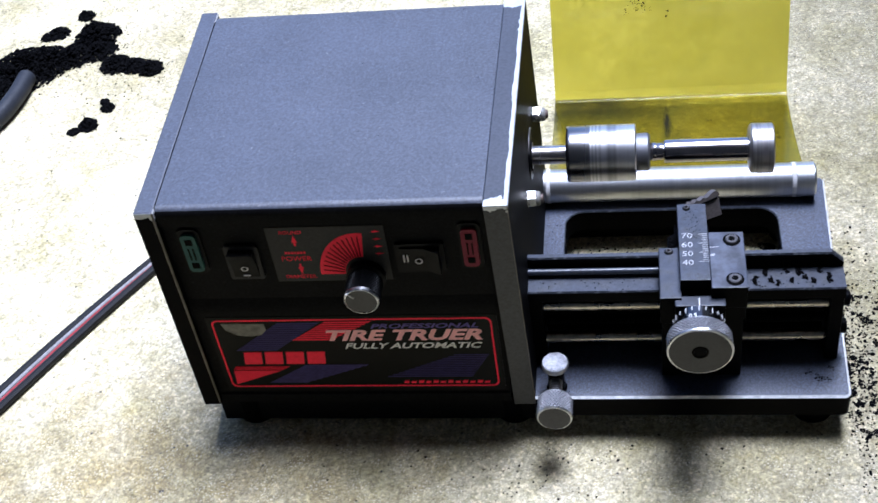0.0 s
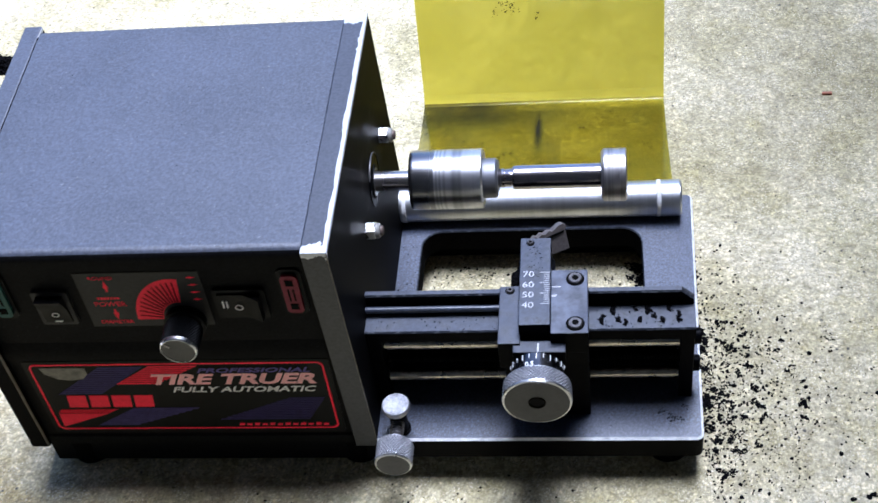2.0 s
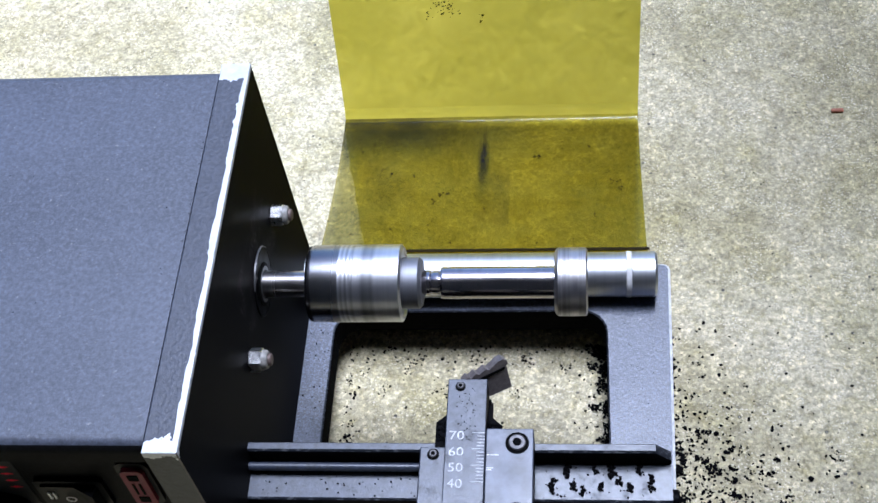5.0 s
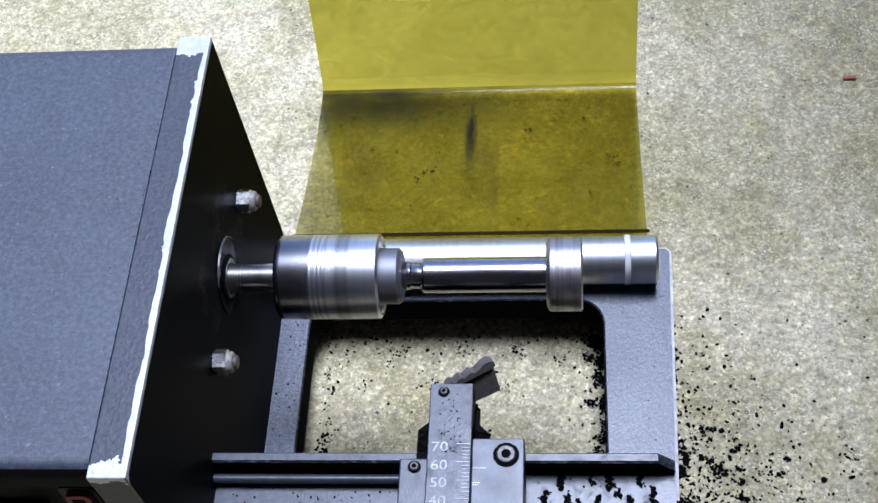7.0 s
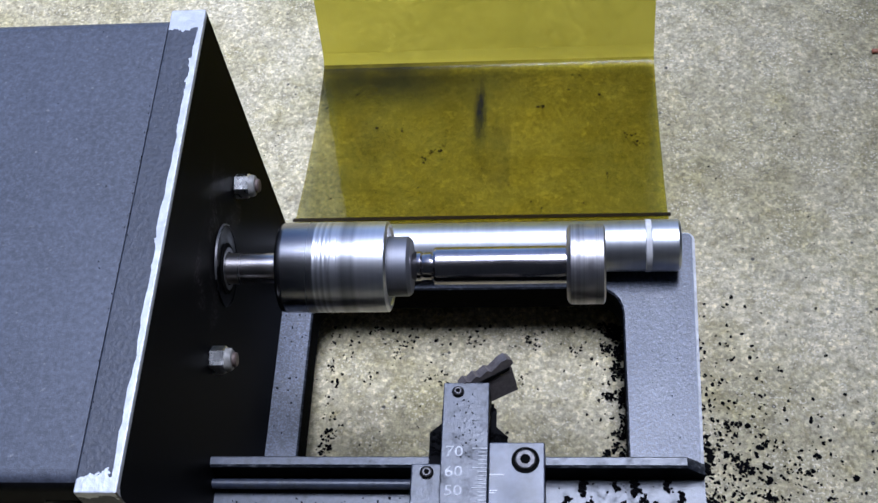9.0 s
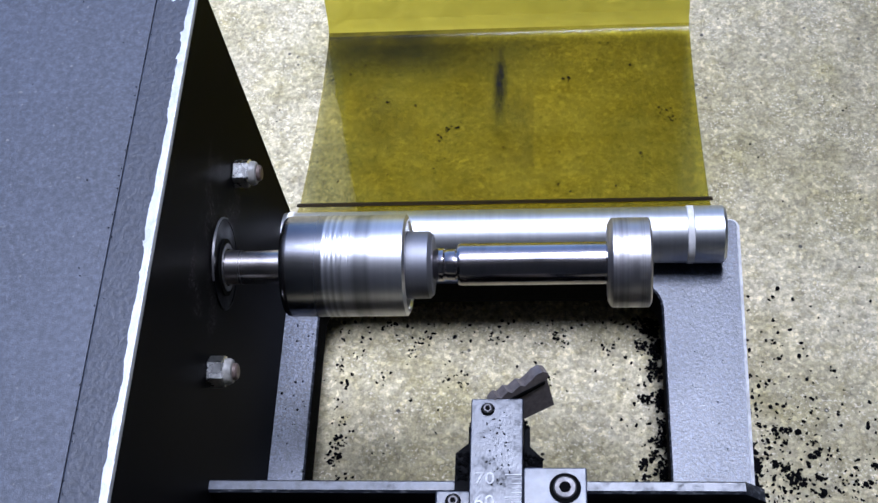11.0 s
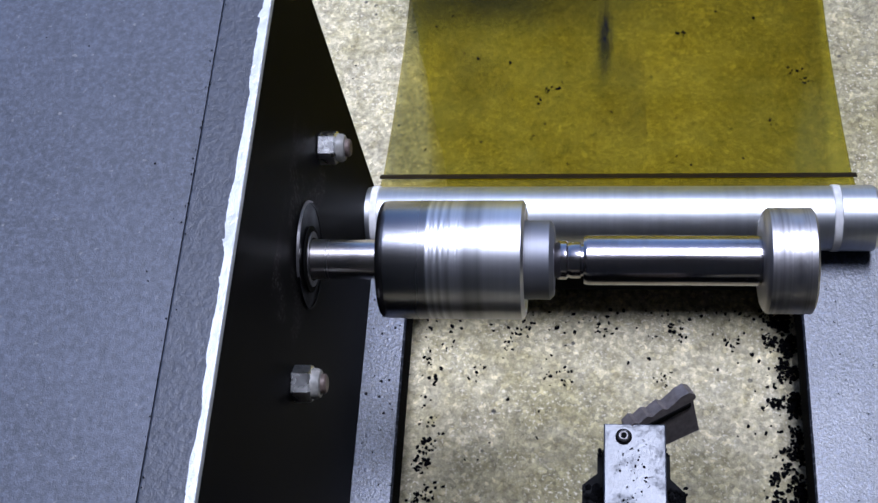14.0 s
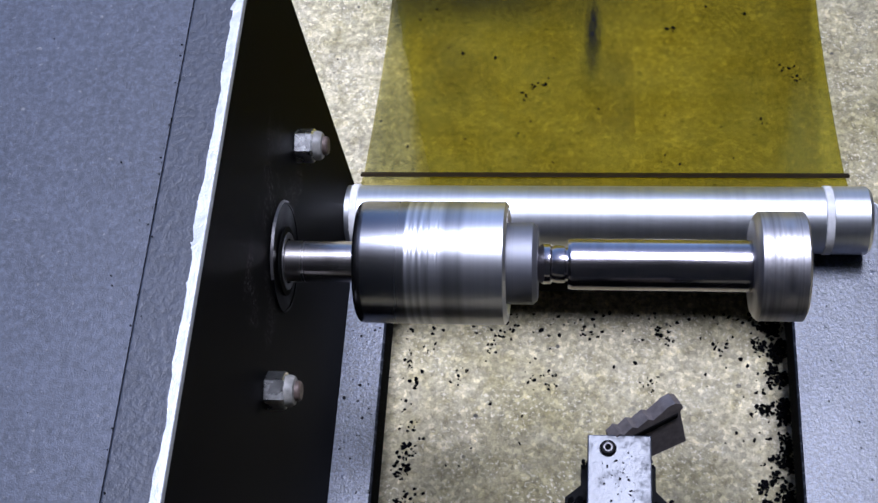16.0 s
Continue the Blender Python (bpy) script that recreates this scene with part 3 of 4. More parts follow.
def slab(b, x0, x1, z0, z1, y, t=0.0004, r=0.0008):
    """A thin rounded plate proud of the front, its back at y."""
    prism(b, rounded(x0, x1, z0, z1, r, 4), "y", y - t, y)


# fuses
for name, x0, mat_, lab in (("fuse", -0.1560, TEAL, "teal blade fuse"), ("fuse", -0.0232, CRIMSON, "crimson blade fuse")):
    socket = quick("fuse_socket", BLACKPLASTIC, truer, lambda b: slab(b, x0 - 0.0016, x0 + 0.0091, 0.1195, 0.1480, YP, 0.0012, 0.003))
    quick(name, mat_, socket, lambda b: (slab(b, x0, x0 + 0.0074, 0.1220, 0.1455, YP - 0.0012, 0.0016, 0.0022)), lab)
    for z in (0.1245, 0.1395):
        quick("terminal", HOLE, socket, lambda b: box(b, x0 + 0.0020, x0 + 0.0054, YP - 0.0031, YP - 0.0027, z, z + 0.0035))
    quick("marking", HOLE, socket, lambda b: (box(b, x0 + 0.0022, x0 + 0.0029, YP - 0.0031, YP - 0.0027, 0.1300, 0.1372), box(b, x0 + 0.0044, x0 + 0.0051, YP - 0.0031, YP - 0.0027, 0.1300, 0.1372)))

# rocker switches
def rocker(x0, x1, z0, z1, upright):
    bez = quick("rocker_switch", GREYPRINT if upright else BLACKPLASTIC, truer, lambda b: (slab(b, x0, x1, z0, z1, YP, 0.0018, 0.0012)))
    ix0, ix1, iz0, iz1 = x0 + 0.0022, x1 - 0.0022, z0 + 0.0022, z1 - 0.0022
    yb = YP - 0.0018

    def key(b):
        if upright:
            zm = (iz0 + iz1) / 2
            prism(b, [(yb, iz0), (yb - 0.0006, iz0), (yb - 0.0010, zm), (yb - 0.0042, iz1), (yb, iz1)], "x", ix0, ix1)
        else:
            xm = (ix0 + ix1) / 2
            prism(b, [(ix0, yb), (ix0, yb - 0.0008), (xm + 0.002, yb - 0.0010), (ix1, yb - 0.0046), (ix1, yb)], "z", iz0, iz1)
    quick("rocker", BLACKPLASTIC, bez, key)
    return bez, ix0, ix1, iz0, iz1, yb


sw, ix0, ix1, iz0, iz1, yb = rocker(-0.1372, -0.1205, 0.1155, 0.1368, True)
lettering("mark", "O", 0.0042, ((ix0 + ix1) / 2, yb - 0.0014, 0.1222), (1, 0, 0), (0, 0, 1), WHITE, sw, align="CENTER", squeeze=1.2)
quick("mark", WHITE, sw, lambda b: box(b, (ix0 + ix1) / 2 - 0.0018, (ix0 + ix1) / 2 + 0.0018, yb - 0.0011, yb - 0.0006, 0.1186, 0.1193))
sw, ix0, ix1, iz0, iz1, yb = rocker(-0.0552, -0.0320, 0.1180, 0.1362, False)
quick("mark", WHITE, sw, lambda b: (box(b, ix0 + 0.0016, ix0 + 0.0023, yb - 0.0014, yb - 0.0008, 0.1262, 0.1305), box(b, ix0 + 0.0033, ix0 + 0.0040, yb - 0.0014, yb - 0.0008, 0.1262, 0.1305)))
lettering("mark", "O", 0.0050, (ix0 + 0.0088, yb - 0.0016, 0.1250), (1, 0, 0), (0, 0, 1), WHITE, sw, align="CENTER")

# dial print with its red fan
dial = quick("dial_plate", GREYPRINT, truer, lambda b: slab(b, -0.1150, -0.0588, 0.1120, 0.1472, YP, 0.0003, 0.0004), "grey printed dial plate with red fan and arrows")
YD = YP - 0.0004
CX, CZ, SQ = -0.0722, 0.1165, 0.80      # SQ: the fan is narrower than high


def fan(b):
    n = 36
    for r0, r1, a0, a1 in ((0.0110, 0.0262, 180, 82),):
        lo, hi = [], []
        for i in range(n + 1):
            a = radians(a0 + (a1 - a0) * i / n)
            lo.append((CX + SQ * r0 * math.cos(a), CZ + r0 * math.sin(a)))
            hi.append((CX + SQ * r1 * math.cos(a), CZ + r1 * math.sin(a)))
        prism(b, lo + hi[::-1], "y", YD, YD + 0.0002)


quick("red_fan", RED, dial, fan)
for k in range(12):
    a = radians(173 - 7.6 * k)
    d, e = Vector((SQ * math.cos(a), math.sin(a))), Vector((-SQ * math.sin(a), math.cos(a)))
    o, w = Vector((CX, CZ)), 0.00016 + 0.00001 * k
    quick("fan_line", HOLE, dial, lambda b: prism(b, [tuple(o + d * r + e * q) for r, q in ((0.0116, -w), (0.0240, -w), (0.0240, w), (0.0116, w))], "y", YD - 0.0002, YD))
for k in range(4):
    z = 0.1435 - 0.0047 * k
    quick("arrow", RED, dial, lambda b: prism(b, [(-0.0650, z), (-0.0632, z + 0.0006), (-0.0606, z), (-0.0632, z - 0.0006)], "y", YD, YD + 0.0002))
for z0, s in ((0.1375, 1), (0.1215, -1)):
    quick("arrow", RED, dial, lambda b: (prism(b, [(-0.1035, z0), (-0.1008, z0), (-0.1022, z0 + 0.0048 * s)], "y", YD, YD + 0.0002), prism(b, [(-0.1027, z0), (-0.1017, z0), (-0.1017, z0 - 0.0022 * s), (-0.1027, z0 - 0.0022 * s)], "y", YD, YD + 0.0002)))
lettering("lettering", "ROUND", 0.0030, (-0.1032, YD, 0.1430), (1, 0, 0), (0, 0, 1), RED, dial, align="CENTER", squeeze=1.02)
lettering("lettering", "POWER", 0.0042, (-0.1032, YD, 0.1258), (1, 0, 0), (0, 0, 1), RED, dial, align="CENTER", squeeze=1.02)
lettering("lettering", "DIAMETER", 0.0032, (-0.1032, YD, 0.1142), (1, 0, 0), (0, 0, 1), RED, dial, align="CENTER", squeeze=1.02)
quick("small_print", RED, dial, lambda b: [box(b, -0.1082 + 0.0015 * i, -0.1071 + 0.0015 * i, YD, YD + 0.0002, 0.1302, 0.1316) for i in range(7)])

# power knob
KN = (-0.0712, 0.0062, 0.1160)
KL = 0.0188              # length of the knob
knob = quick("power_knob", BLACKPLASTIC, truer, lambda b: lathe(b, "y", KN, [(0, 0.0094), (-0.004, 0.0094), (-0.0045, 0.0081), (0.0012 - KL, 0.0081)], 40), "black knurled knob with silver rim")
quick("knurled_grip", BLACKPLASTIC, knob, lambda b: knurl(b, "y", KN, -0.0050, 0.0022 - KL, 0.0084, 44, 12, 0.0003))
quick("rim", NICKEL, knob, lambda b: lathe(b, "y", KN, [(0.0021 - KL, 0.0083), (0.0006 - KL, 0.0083), (-KL, 0.0078), (-KL, 0.0076), (0.0006 - KL, 0.0075)], 48))
quick("face", DISC, knob, lambda b: lathe(b, "y", KN, [(0.0008 - KL, 0.0076), (0.0003 - KL, 0.0075)], 40))
quick("pointer", WHITE, knob, lambda b: prism(b, [(KN[0] - 0.0068, KN[2] + 0.0050), (KN[0] - 0.0063, KN[2] + 0.0053), (KN[0] - 0.0030, KN[2] + 0.0026), (KN[0] - 0.0034, KN[2] + 0.0022)], "y", KN[1] - KL, KN[1] + 0.0004 - KL))

# front decal
decal = quick("decal", BLACKPLASTIC, truer, lambda b: slab(b, -0.1585, -0.0118, 0.0320, 0.0880, YL, 0.0003, 0.0010), "glossy black decal with red border and lettering")
YT = YL - 0.0005


def border(b):
    o = rounded(-0.1560, -0.0145, 0.0350, 0.0862, 0.0035, 6)
    i = rounded(-0.1550, -0.0155, 0.0360, 0.0852, 0.0028, 6)
    skin(b, [[(x, YT, z) for x, z in o], [(x, YT, z) for x, z in i], [(x, YT + 0.0002, z) for x, z in i], [(x, YT + 0.0002, z) for x, z in o]], ring=True)


quick("red_border", RED, decal, border)


def para(b, x, z0, z1, w, lean, y=YT):
    """A slanted bar: x at its foot."""
    prism(b, [(x, z0), (x + w, z0), (x + w + lean * (z1 - z0), z1), (x + lean * (z1 - z0), z1)], "y", y, y + 0.0002)


R_, U_ = (1, 0, 0), (0, 0, 1)
lettering("lettering", "TIRE TRUER", 0.0104, (-0.0208, YT, 0.0706), R_, U_, PINK, decal, 0.3, 1.46, 0.0004, align="RIGHT")
lettering("lettering", "FULLY AUTOMATIC", 0.0056, (-0.0218, YT, 0.0644), R_, U_, WHITE, decal, 0.3, 1.39, 0.00012, align="RIGHT")
lettering("lettering", "PROFESSIONAL", 0.0045, (-0.0215, YT - 0.0005, 0.0797), R_, U_, VIOLET, decal, 0.3, 1.75, 0.0001, align="RIGHT")
# the maker's mark as four plain red blocks, and its web line as small bars
for i in range(4):
    quick("logo_block", RED, decal, lambda b: para(b, -0.1452 + 0.0111 * i, 0.0530, 0.0622, 0.0094, 0.12))
for i in range(12):
    quick("web_line_bar", RED, decal, lambda b: para(b, -0.0640 + 0.0038 * i, 0.0374, 0.0394 - 0.0005 * (i % 2), 0.0026, 0.3))
quick("red_wedge", RED, decal, lambda b: prism(b, [(-0.1525, 0.0478), (-0.1270, 0.0478), (-0.1530, 0.0372)], "y", YT, YT + 0.0002))
for i in range(5):
    quick("red_stripe", RED, decal, lambda b: prism(b, [(-0.1525 + 0.0004 * i, 0.0484 + 0.0006 * i), (-0.1262 + 0.0010 * i, 0.0484 + 0.0006 * i), (-0.1256 + 0.0010 * i, 0.0487 + 0.0006 * i), (-0.1522 + 0.0004 * i, 0.0487 + 0.0006 * i)], "y", YT, YT + 0.0002))
for i in range(9):
    z = 0.0832 - 0.00155 * i
    quick("red_stripe", RED, decal, lambda b: para(b, -0.0990 - 0.0022 * i, z, z + 0.0010, 0.0235 - 0.0004 * i, 1.3))
for i in range(13):
    z = 0.0826 - 0.00160 * i
    quick("violet_stripe", PURPLE, decal, lambda b: para(b, -0.1235 - 0.0020 * i, z, z + 0.0012, 0.0215, 1.3))
for i in range(10):
    z = 0.0508 - 0.00140 * i
    quick("violet_stripe", PURPLE, decal, lambda b: para(b, -0.1150 - 0.0022 * i, z, z + 0.0013, 0.0330 - 0.0014 * i, 1.3))
for i in range(13):
    z = 0.0585 - 0.00135 * i
    quick("violet_stripe", PURPLE, decal, lambda b: para(b, -0.0360 - 0.0030 * i, z, z + 0.0007, 0.0175 + 0.0022 * i, 1.0))
quick("worn_patch", DIRTYTAPE, decal, lambda b: prism(b, [(-0.1510, 0.0838), (-0.1290, 0.0834), (-0.1285, 0.0790), (-0.1315, 0.0752), (-0.1375, 0.0742), (-0.1440, 0.0752), (-0.1495, 0.0790)], "y", YT - 0.0001, YT + 0.0002))

# nuts on the side plate, and the bearing hole
LEAN = 0.0013            # how far the plate stands out at their height
for y, z in ((0.1368, 0.1055), (0.0708, 0.1032)):
    stud = quick("stud_nut", NUTMETAL, truer, lambda b: (skin(b, [[(x + LEAN, y + r * math.cos(radians(60 * k + 20)), z + r * math.sin(radians(60 * k + 20))) for k in range(6)] for x, r in ((0.0, 0.0043), (0.0002, 0.0045), (0.0042, 0.0045), (0.0048, 0.0042))])), "zinc-plated lock nut")
    quick("nylon_collar", NYLON, stud, lambda b: lathe(b, "x", (LEAN, y, z), [(0.0046, 0.0038), (0.0060, 0.0037), (0.0067, 0.0033), (0.0069, 0.0025)], 32), "dirty white nylon collar")
    quick("stud_end", RUST, stud, lambda b: lathe(b, "x", (LEAN, y, z), [(0.0050, 0.0024), (0.0078, 0.0024), (0.0082, 0.0020)], 18))
YS, ZS = 0.1046, 0.1036
bearing = quick("bearing_ring", ANODISED, truer, lambda b: skin(b, [[(x + LEAN, YS + 0.001 + r * math.cos(2 * math.pi * k / 48), ZS + r * math.sin(2 * math.pi * k / 48)) for k in range(48)] for x, r in ((0.0001, 0.0136), (0.0006, 0.0135), (0.0006, 0.0130), (0.0002, 0.0129))], ring=True))
quick("bore", ANODISED, bearing, lambda b: lathe(b, "x", (LEAN, YS + 0.001, ZS), [(0.0001, 0.0130), (0.0004, 0.0130)], 40))
# light caught by part of the rim, built as a short brighter arc
quick("rim_glint", BLACKSTEEL, bearing, lambda b: skin(b, [[(LEAN + dx, YS + 0.001 + r * math.cos(a), ZS + r * math.sin(a)) for dx, r in ((0.0, 0.0136), (0.0, 0.0141), (0.0006, 0.0139), (0.0006, 0.0137))] for a in [radians(20 + 5 * i) for i in range(25)]]), "chipped rim arc of the bearing hole, bright as if catching light")
quick("inner_race", BLACKSTEEL, bearing, lambda b: skin(b, [[(LEAN + x, YS + r * math.cos(2 * math.pi * k / 40), ZS + r * math.sin(2 * math.pi * k / 40)) for k in range(40)] for x, r in ((0.0008, 0.0072), (0.0014, 0.0070), (0.0014, 0.0056), (0.0008, 0.0055))], ring=True))
quick("seal", HOLE, bearing, lambda b: lathe(b, "x", (LEAN, YS, ZS), [(0.0006, 0.0085), (0.0010, 0.0085), (0.0012, 0.0070)], 40))

# spindle: shaft, chuck, collar, mandrel and end nut
quick("spindle_shaft", SHAFT, truer, lambda b: lathe(b, "x", (0, YS, ZS), [(0.0004, 0.0050), (0.0235, 0.0050)], 48))
chuck = quick("chuck", CHUCK, truer, lambda b: lathe(b, "x", (0, YS, ZS), [(0.0205, 0.0130), (0.0206, 0.0141), (0.0210, 0.0145), (0.0218, 0.0147), (0.0226, 0.0148), (0.0331, 0.0148)] + [q for g in (0.0334, 0.0342, 0.0353, 0.0366, 0.0381, 0.0402) for q in ((g, 0.0148), (g + 0.00015, 0.01478), (g + 0.0005, 0.01478), (g + 0.00065, 0.0148))] + [(0.0558, 0.0148), (0.0565, 0.0138), (0.0565, 0.0128), (0.0559, 0.0124), (0.0559, 0.0100)], 96), "turned steel chuck with lathe rings")
quick("collar", COLLAR, chuck, lambda b: lathe(b, "x", (0, YS, ZS), [(0.0559, 0.0098), (0.0624, 0.0098), (0.0635, 0.0088), (0.0635, 0.0050)], 64))
mandrel = quick("mandrel", STEEL, truer, lambda b: lathe(b, "x", (0, YS, ZS), [(0.0633, 0.0040), (0.0646, 0.0048), (0.0665, 0.0048), (0.0669, 0.0042), (0.0677, 0.0045), (0.0699, 0.0045), (0.0701, 0.0040), (0.0707, 0.0040), (0.0707, 0.0058), (0.0715, 0.0061), (0.1149, 0.0061), (0.1154, 0.0055)], 64), "polished steel mandrel")


def end_nut(b):
    prof = [(0.1135, 0.0060), (0.1135, 0.0110), (0.1141, 0.0122), (0.1149, 0.0129)]
    for i in range(8):
        prof += [(0.1154 + 0.00125 * i, 0.0129), (0.1158 + 0.00125 * i, 0.01292), (0.1162 + 0.00125 * i, 0.0129), (0.1164 + 0.00125 * i, 0.01288)]
    prof += [(0.1252, 0.0129), (0.1258, 0.0120), (0.1258, 0.0060)]
    lathe(b, "x", (0, YS, ZS), prof, 72)


quick("end_nut", NUTSTEEL, mandrel, end_nut, "ribbed turned steel nut")

# hinge bar and guard
YB, ZC, RB = 0.1536, ZB1 + 0.0097, 0.0100
bar = quick("hinge_bar", BAR, truer, lambda b: lathe(b, "x", (0, YB, ZC), [(0.0012, 0.0075), (0.0018, RB - 0.0002), (0.1455, RB - 0.0002), (0.1457, RB), (0.1555, RB), (0.1565, RB - 0.0008), (0.1565, 0.004)], 64), "satin aluminium hinge bar with white rings")
for x in (0.0040, 0.1432):
    quick("white_ring", WHITE, bar, lambda b: lathe(b, "x", (0, YB, ZC), [(x, RB - 0.0002), (x + 0.0002, RB + 0.00015), (x + 0.0022, RB + 0.00015), (x + 0.0024, RB - 0.0002)], 48))

GX0, GX1 = 0.0032, 0.1538


# profile of the lower leaf: a lip behind the bar, then a gently sagging sheet down to the fold
LIP = [(0.1610, 0.0345), (0.1735, 0.0282)]
SAG = [(0.1765, 0.0262), (0.2000, 0.0192), (0.2250, 0.0132), (0.2450, 0.0094), (0.2620, 0.0078), (0.2705, 0.0076)]


def guard(b):
    """Bent sheet: from the hinge bar down to a fold near the ground, then up again."""
    t = 0.0022
    line = LIP + SAG + [(0.2742, 0.0082), (0.2765, 0.0100), (0.2779, 0.0134), (0.2985, 0.1080)]
    off = []
    for i, p in enumerate(line):
        a, q = Vector(line[max(i - 1, 0)]), Vector(line[min(i + 1, len(line) - 1)])
        d = (q - a).normalized()
        off.append((p[0] + d.y * t, p[1] - d.x * t))
    prism(b, line + off[::-1], "x", GX0, GX1)


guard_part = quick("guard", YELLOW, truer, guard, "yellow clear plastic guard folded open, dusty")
quick("hinge_strip", BROWNLIP, guard_part, lambda b: prism(b, [(0.1742, 0.0288), (0.1752, 0.0286), (0.1768, 0.0272), (0.1769, 0.0263), (0.1752, 0.0268)], "x", GX0 - 0.0006, GX1 + 0.0010))

# cross slide: channel, end cheeks and rods
RX0, RX1 = 0.0012, 0.1548


def channel(b):
    pts = [(0.0255, 0.0740), (0.0255, 0.0803), (0.0262, 0.0810), (0.0402, 0.0810), (0.0402, 0.0895), (0.0408, 0.0902), (0.0432, 0.0902), (0.0438, 0.0896), (0.0438, 0.0500), (0.0402, 0.0500), (0.0402, 0.0740)]
    skin(b, [[(RX0, y, z) for y, z in pts], [(0.1490, y, z) for y, z in pts], [(RX1, y, min(z, 0.0840)) for y, z in pts]])


slide = lit_tops(quick("slide_channel", ANODISED, truer, channel, "grey-black anodised slide channel dusted with rubber"), ANODISED_GREY)
quick("worn_lip", ANODISED_GREY, slide, lambda b: box(b, RX0, 0.1485, 0.0408, 0.0432, 0.09015, 0.09035))
for x0, x1 in ((RX0, 0.0085), (0.1480, 0.1546)):
    quick("end_cheek", ANODISED, truer, lambda b: box(b, x0, x1, 0.0262, 0.0436, ZB1, 0.0738, 0.0004, 1))
quick("back_web", ANODISED, truer, lambda b: box(b, 0.0087, 0.1478, 0.0390, 0.0436, ZB1, 0.0498, 0.0004, 1))
for z, r in ((0.0655, 0.0030), (0.0415, 0.0030)):
    quick("guide_rod", ROD, truer, lambda b: lathe(b, "x", (0.0086, 0.0320, z), [(0, r), (0.1393, r)], 24))
quick("lead_screw", ANODISED, truer, lambda b: lathe(b, "x", (0.0086, 0.0330, 0.0535), [(0.1393 * i / 180, 0.0028 if i % 2 else 0.0022) for i in range(181)], 16), "dark threaded lead screw")
for z in (0.0668, 0.0468):
    cap = quick("end_screw", ANODISED, truer, lambda b: lathe(b, "x", (RX1 - 0.0002, 0.0330, z), [(0, 0.0030), (0.0002, 0.0040), (0.0030, 0.0040), (0.0036, 0.0034)], 24))
quick("trip_rod", ANODISED_GREY, truer, lambda b: lathe(b, "x", (RX0 - 0.001, 0.0368, 0.0842), [(0, 0.0016), (0.070, 0.0016)], 20), "thin dark trip rod")
for y, z in ((0.0368, 0.0842), (0.0235, 0.0765)):
    quick("rod_bushing", NICKEL, truer, lambda b: lathe(b, "x", (0.0002, y, z), [(0, 0.0030), (0.0012, 0.0027)], 20))

# carriage
CD = 0.0115 + 0.0547     # left side of the carriage
carriage = lit_tops(quick("carriage", ANODISED, truer, lambda b: box(b, CD, CD + 0.0100, 0.0035, 0.0375, 0.0812, 0.0987, 0.0004, 2), "grey anodised tool carriage with engraved scale"), ANODISED_GREY)
lit_tops(quick("slide_block", ANODISED, carriage, lambda b: box(b, CD + 0.0236, CD + 0.0402, 0.0045, 0.0420, 0.0905, 0.1042, 0.0004, 2)), POLISHED)
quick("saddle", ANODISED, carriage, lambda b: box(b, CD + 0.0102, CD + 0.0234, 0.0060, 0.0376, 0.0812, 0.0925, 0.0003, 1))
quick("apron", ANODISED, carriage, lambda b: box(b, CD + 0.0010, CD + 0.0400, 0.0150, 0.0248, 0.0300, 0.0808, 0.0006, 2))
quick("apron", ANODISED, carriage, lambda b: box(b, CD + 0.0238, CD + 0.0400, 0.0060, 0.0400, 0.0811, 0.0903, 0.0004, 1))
lit_tops(quick("index_block", ANODISED, carriage, lambda b: box(b, CD + 0.0068, CD + 0.0300, -0.0005, 0.0060, 0.0850, 0.0975, 0.0004, 2)), ANODISED_GREY)
AX = CD + 0.0165         # arm centre


def arm(b):
    box(b, AX - 0.0070, AX + 0.0070, 0.0085, 0.0612, 0.0930, 0.1055, 0.0003, 2)


arm_part = lit_tops(quick("tool_arm", ANODISED, truer, arm, "grey tool arm engraved with a diameter scale"), ANODISED_GREY)
quick("dovetail", ANODISED, arm_part, lambda b: prism(b, [(AX - 0.0120, 0.0300), (AX + 0.0120, 0.0300), (AX + 0.0120, 0.0490), (AX + 0.0085, 0.0525), (AX + 0.0085, 0.0585), (AX - 0.0085, 0.0585), (AX - 0.0085, 0.0535), (AX - 0.0120, 0.0505)], "z", 0.0912, 0.0928))
# engraved scale
ZA = 0.1056
for i in range(16):
    y = 0.0205 + 0.00125 * i
    ln = 0.0044 if i % 5 == 0 else 0.0026
    quick("graduation", NUMERAL, arm_part, lambda b: box(b, AX + 0.0067 - ln, AX + 0.0067, y, y + 0.00028, ZA - 0.0001, ZA + 0.00005))
for txt, y in (("70", 0.0368), ("60", 0.0305), ("50", 0.0245), ("40", 0.0184)):
    lettering("numeral", txt, 0.0048, (AX - 0.0058, y, ZA), (1, 0, 0), (0, 1, 0), NUMERAL, arm_part, depth=0.00004, squeeze=1.15)
for y, ln in ((0.0315, 0.0042), (0.0265, 0.0024), (0.0258, 0.0018)):
    quick("index_line", WHITE, carriage, lambda b: box(b, CD + 0.0240, CD + 0.0240 + ln, y, y + 0.0003, 0.1041, 0.10428))
quick("index_line", WHITE, carriage, lambda b: box(b, AX + 0.0012, AX + 0.0017, -0.0003, 0.0045, 0.0974, 0.09765))


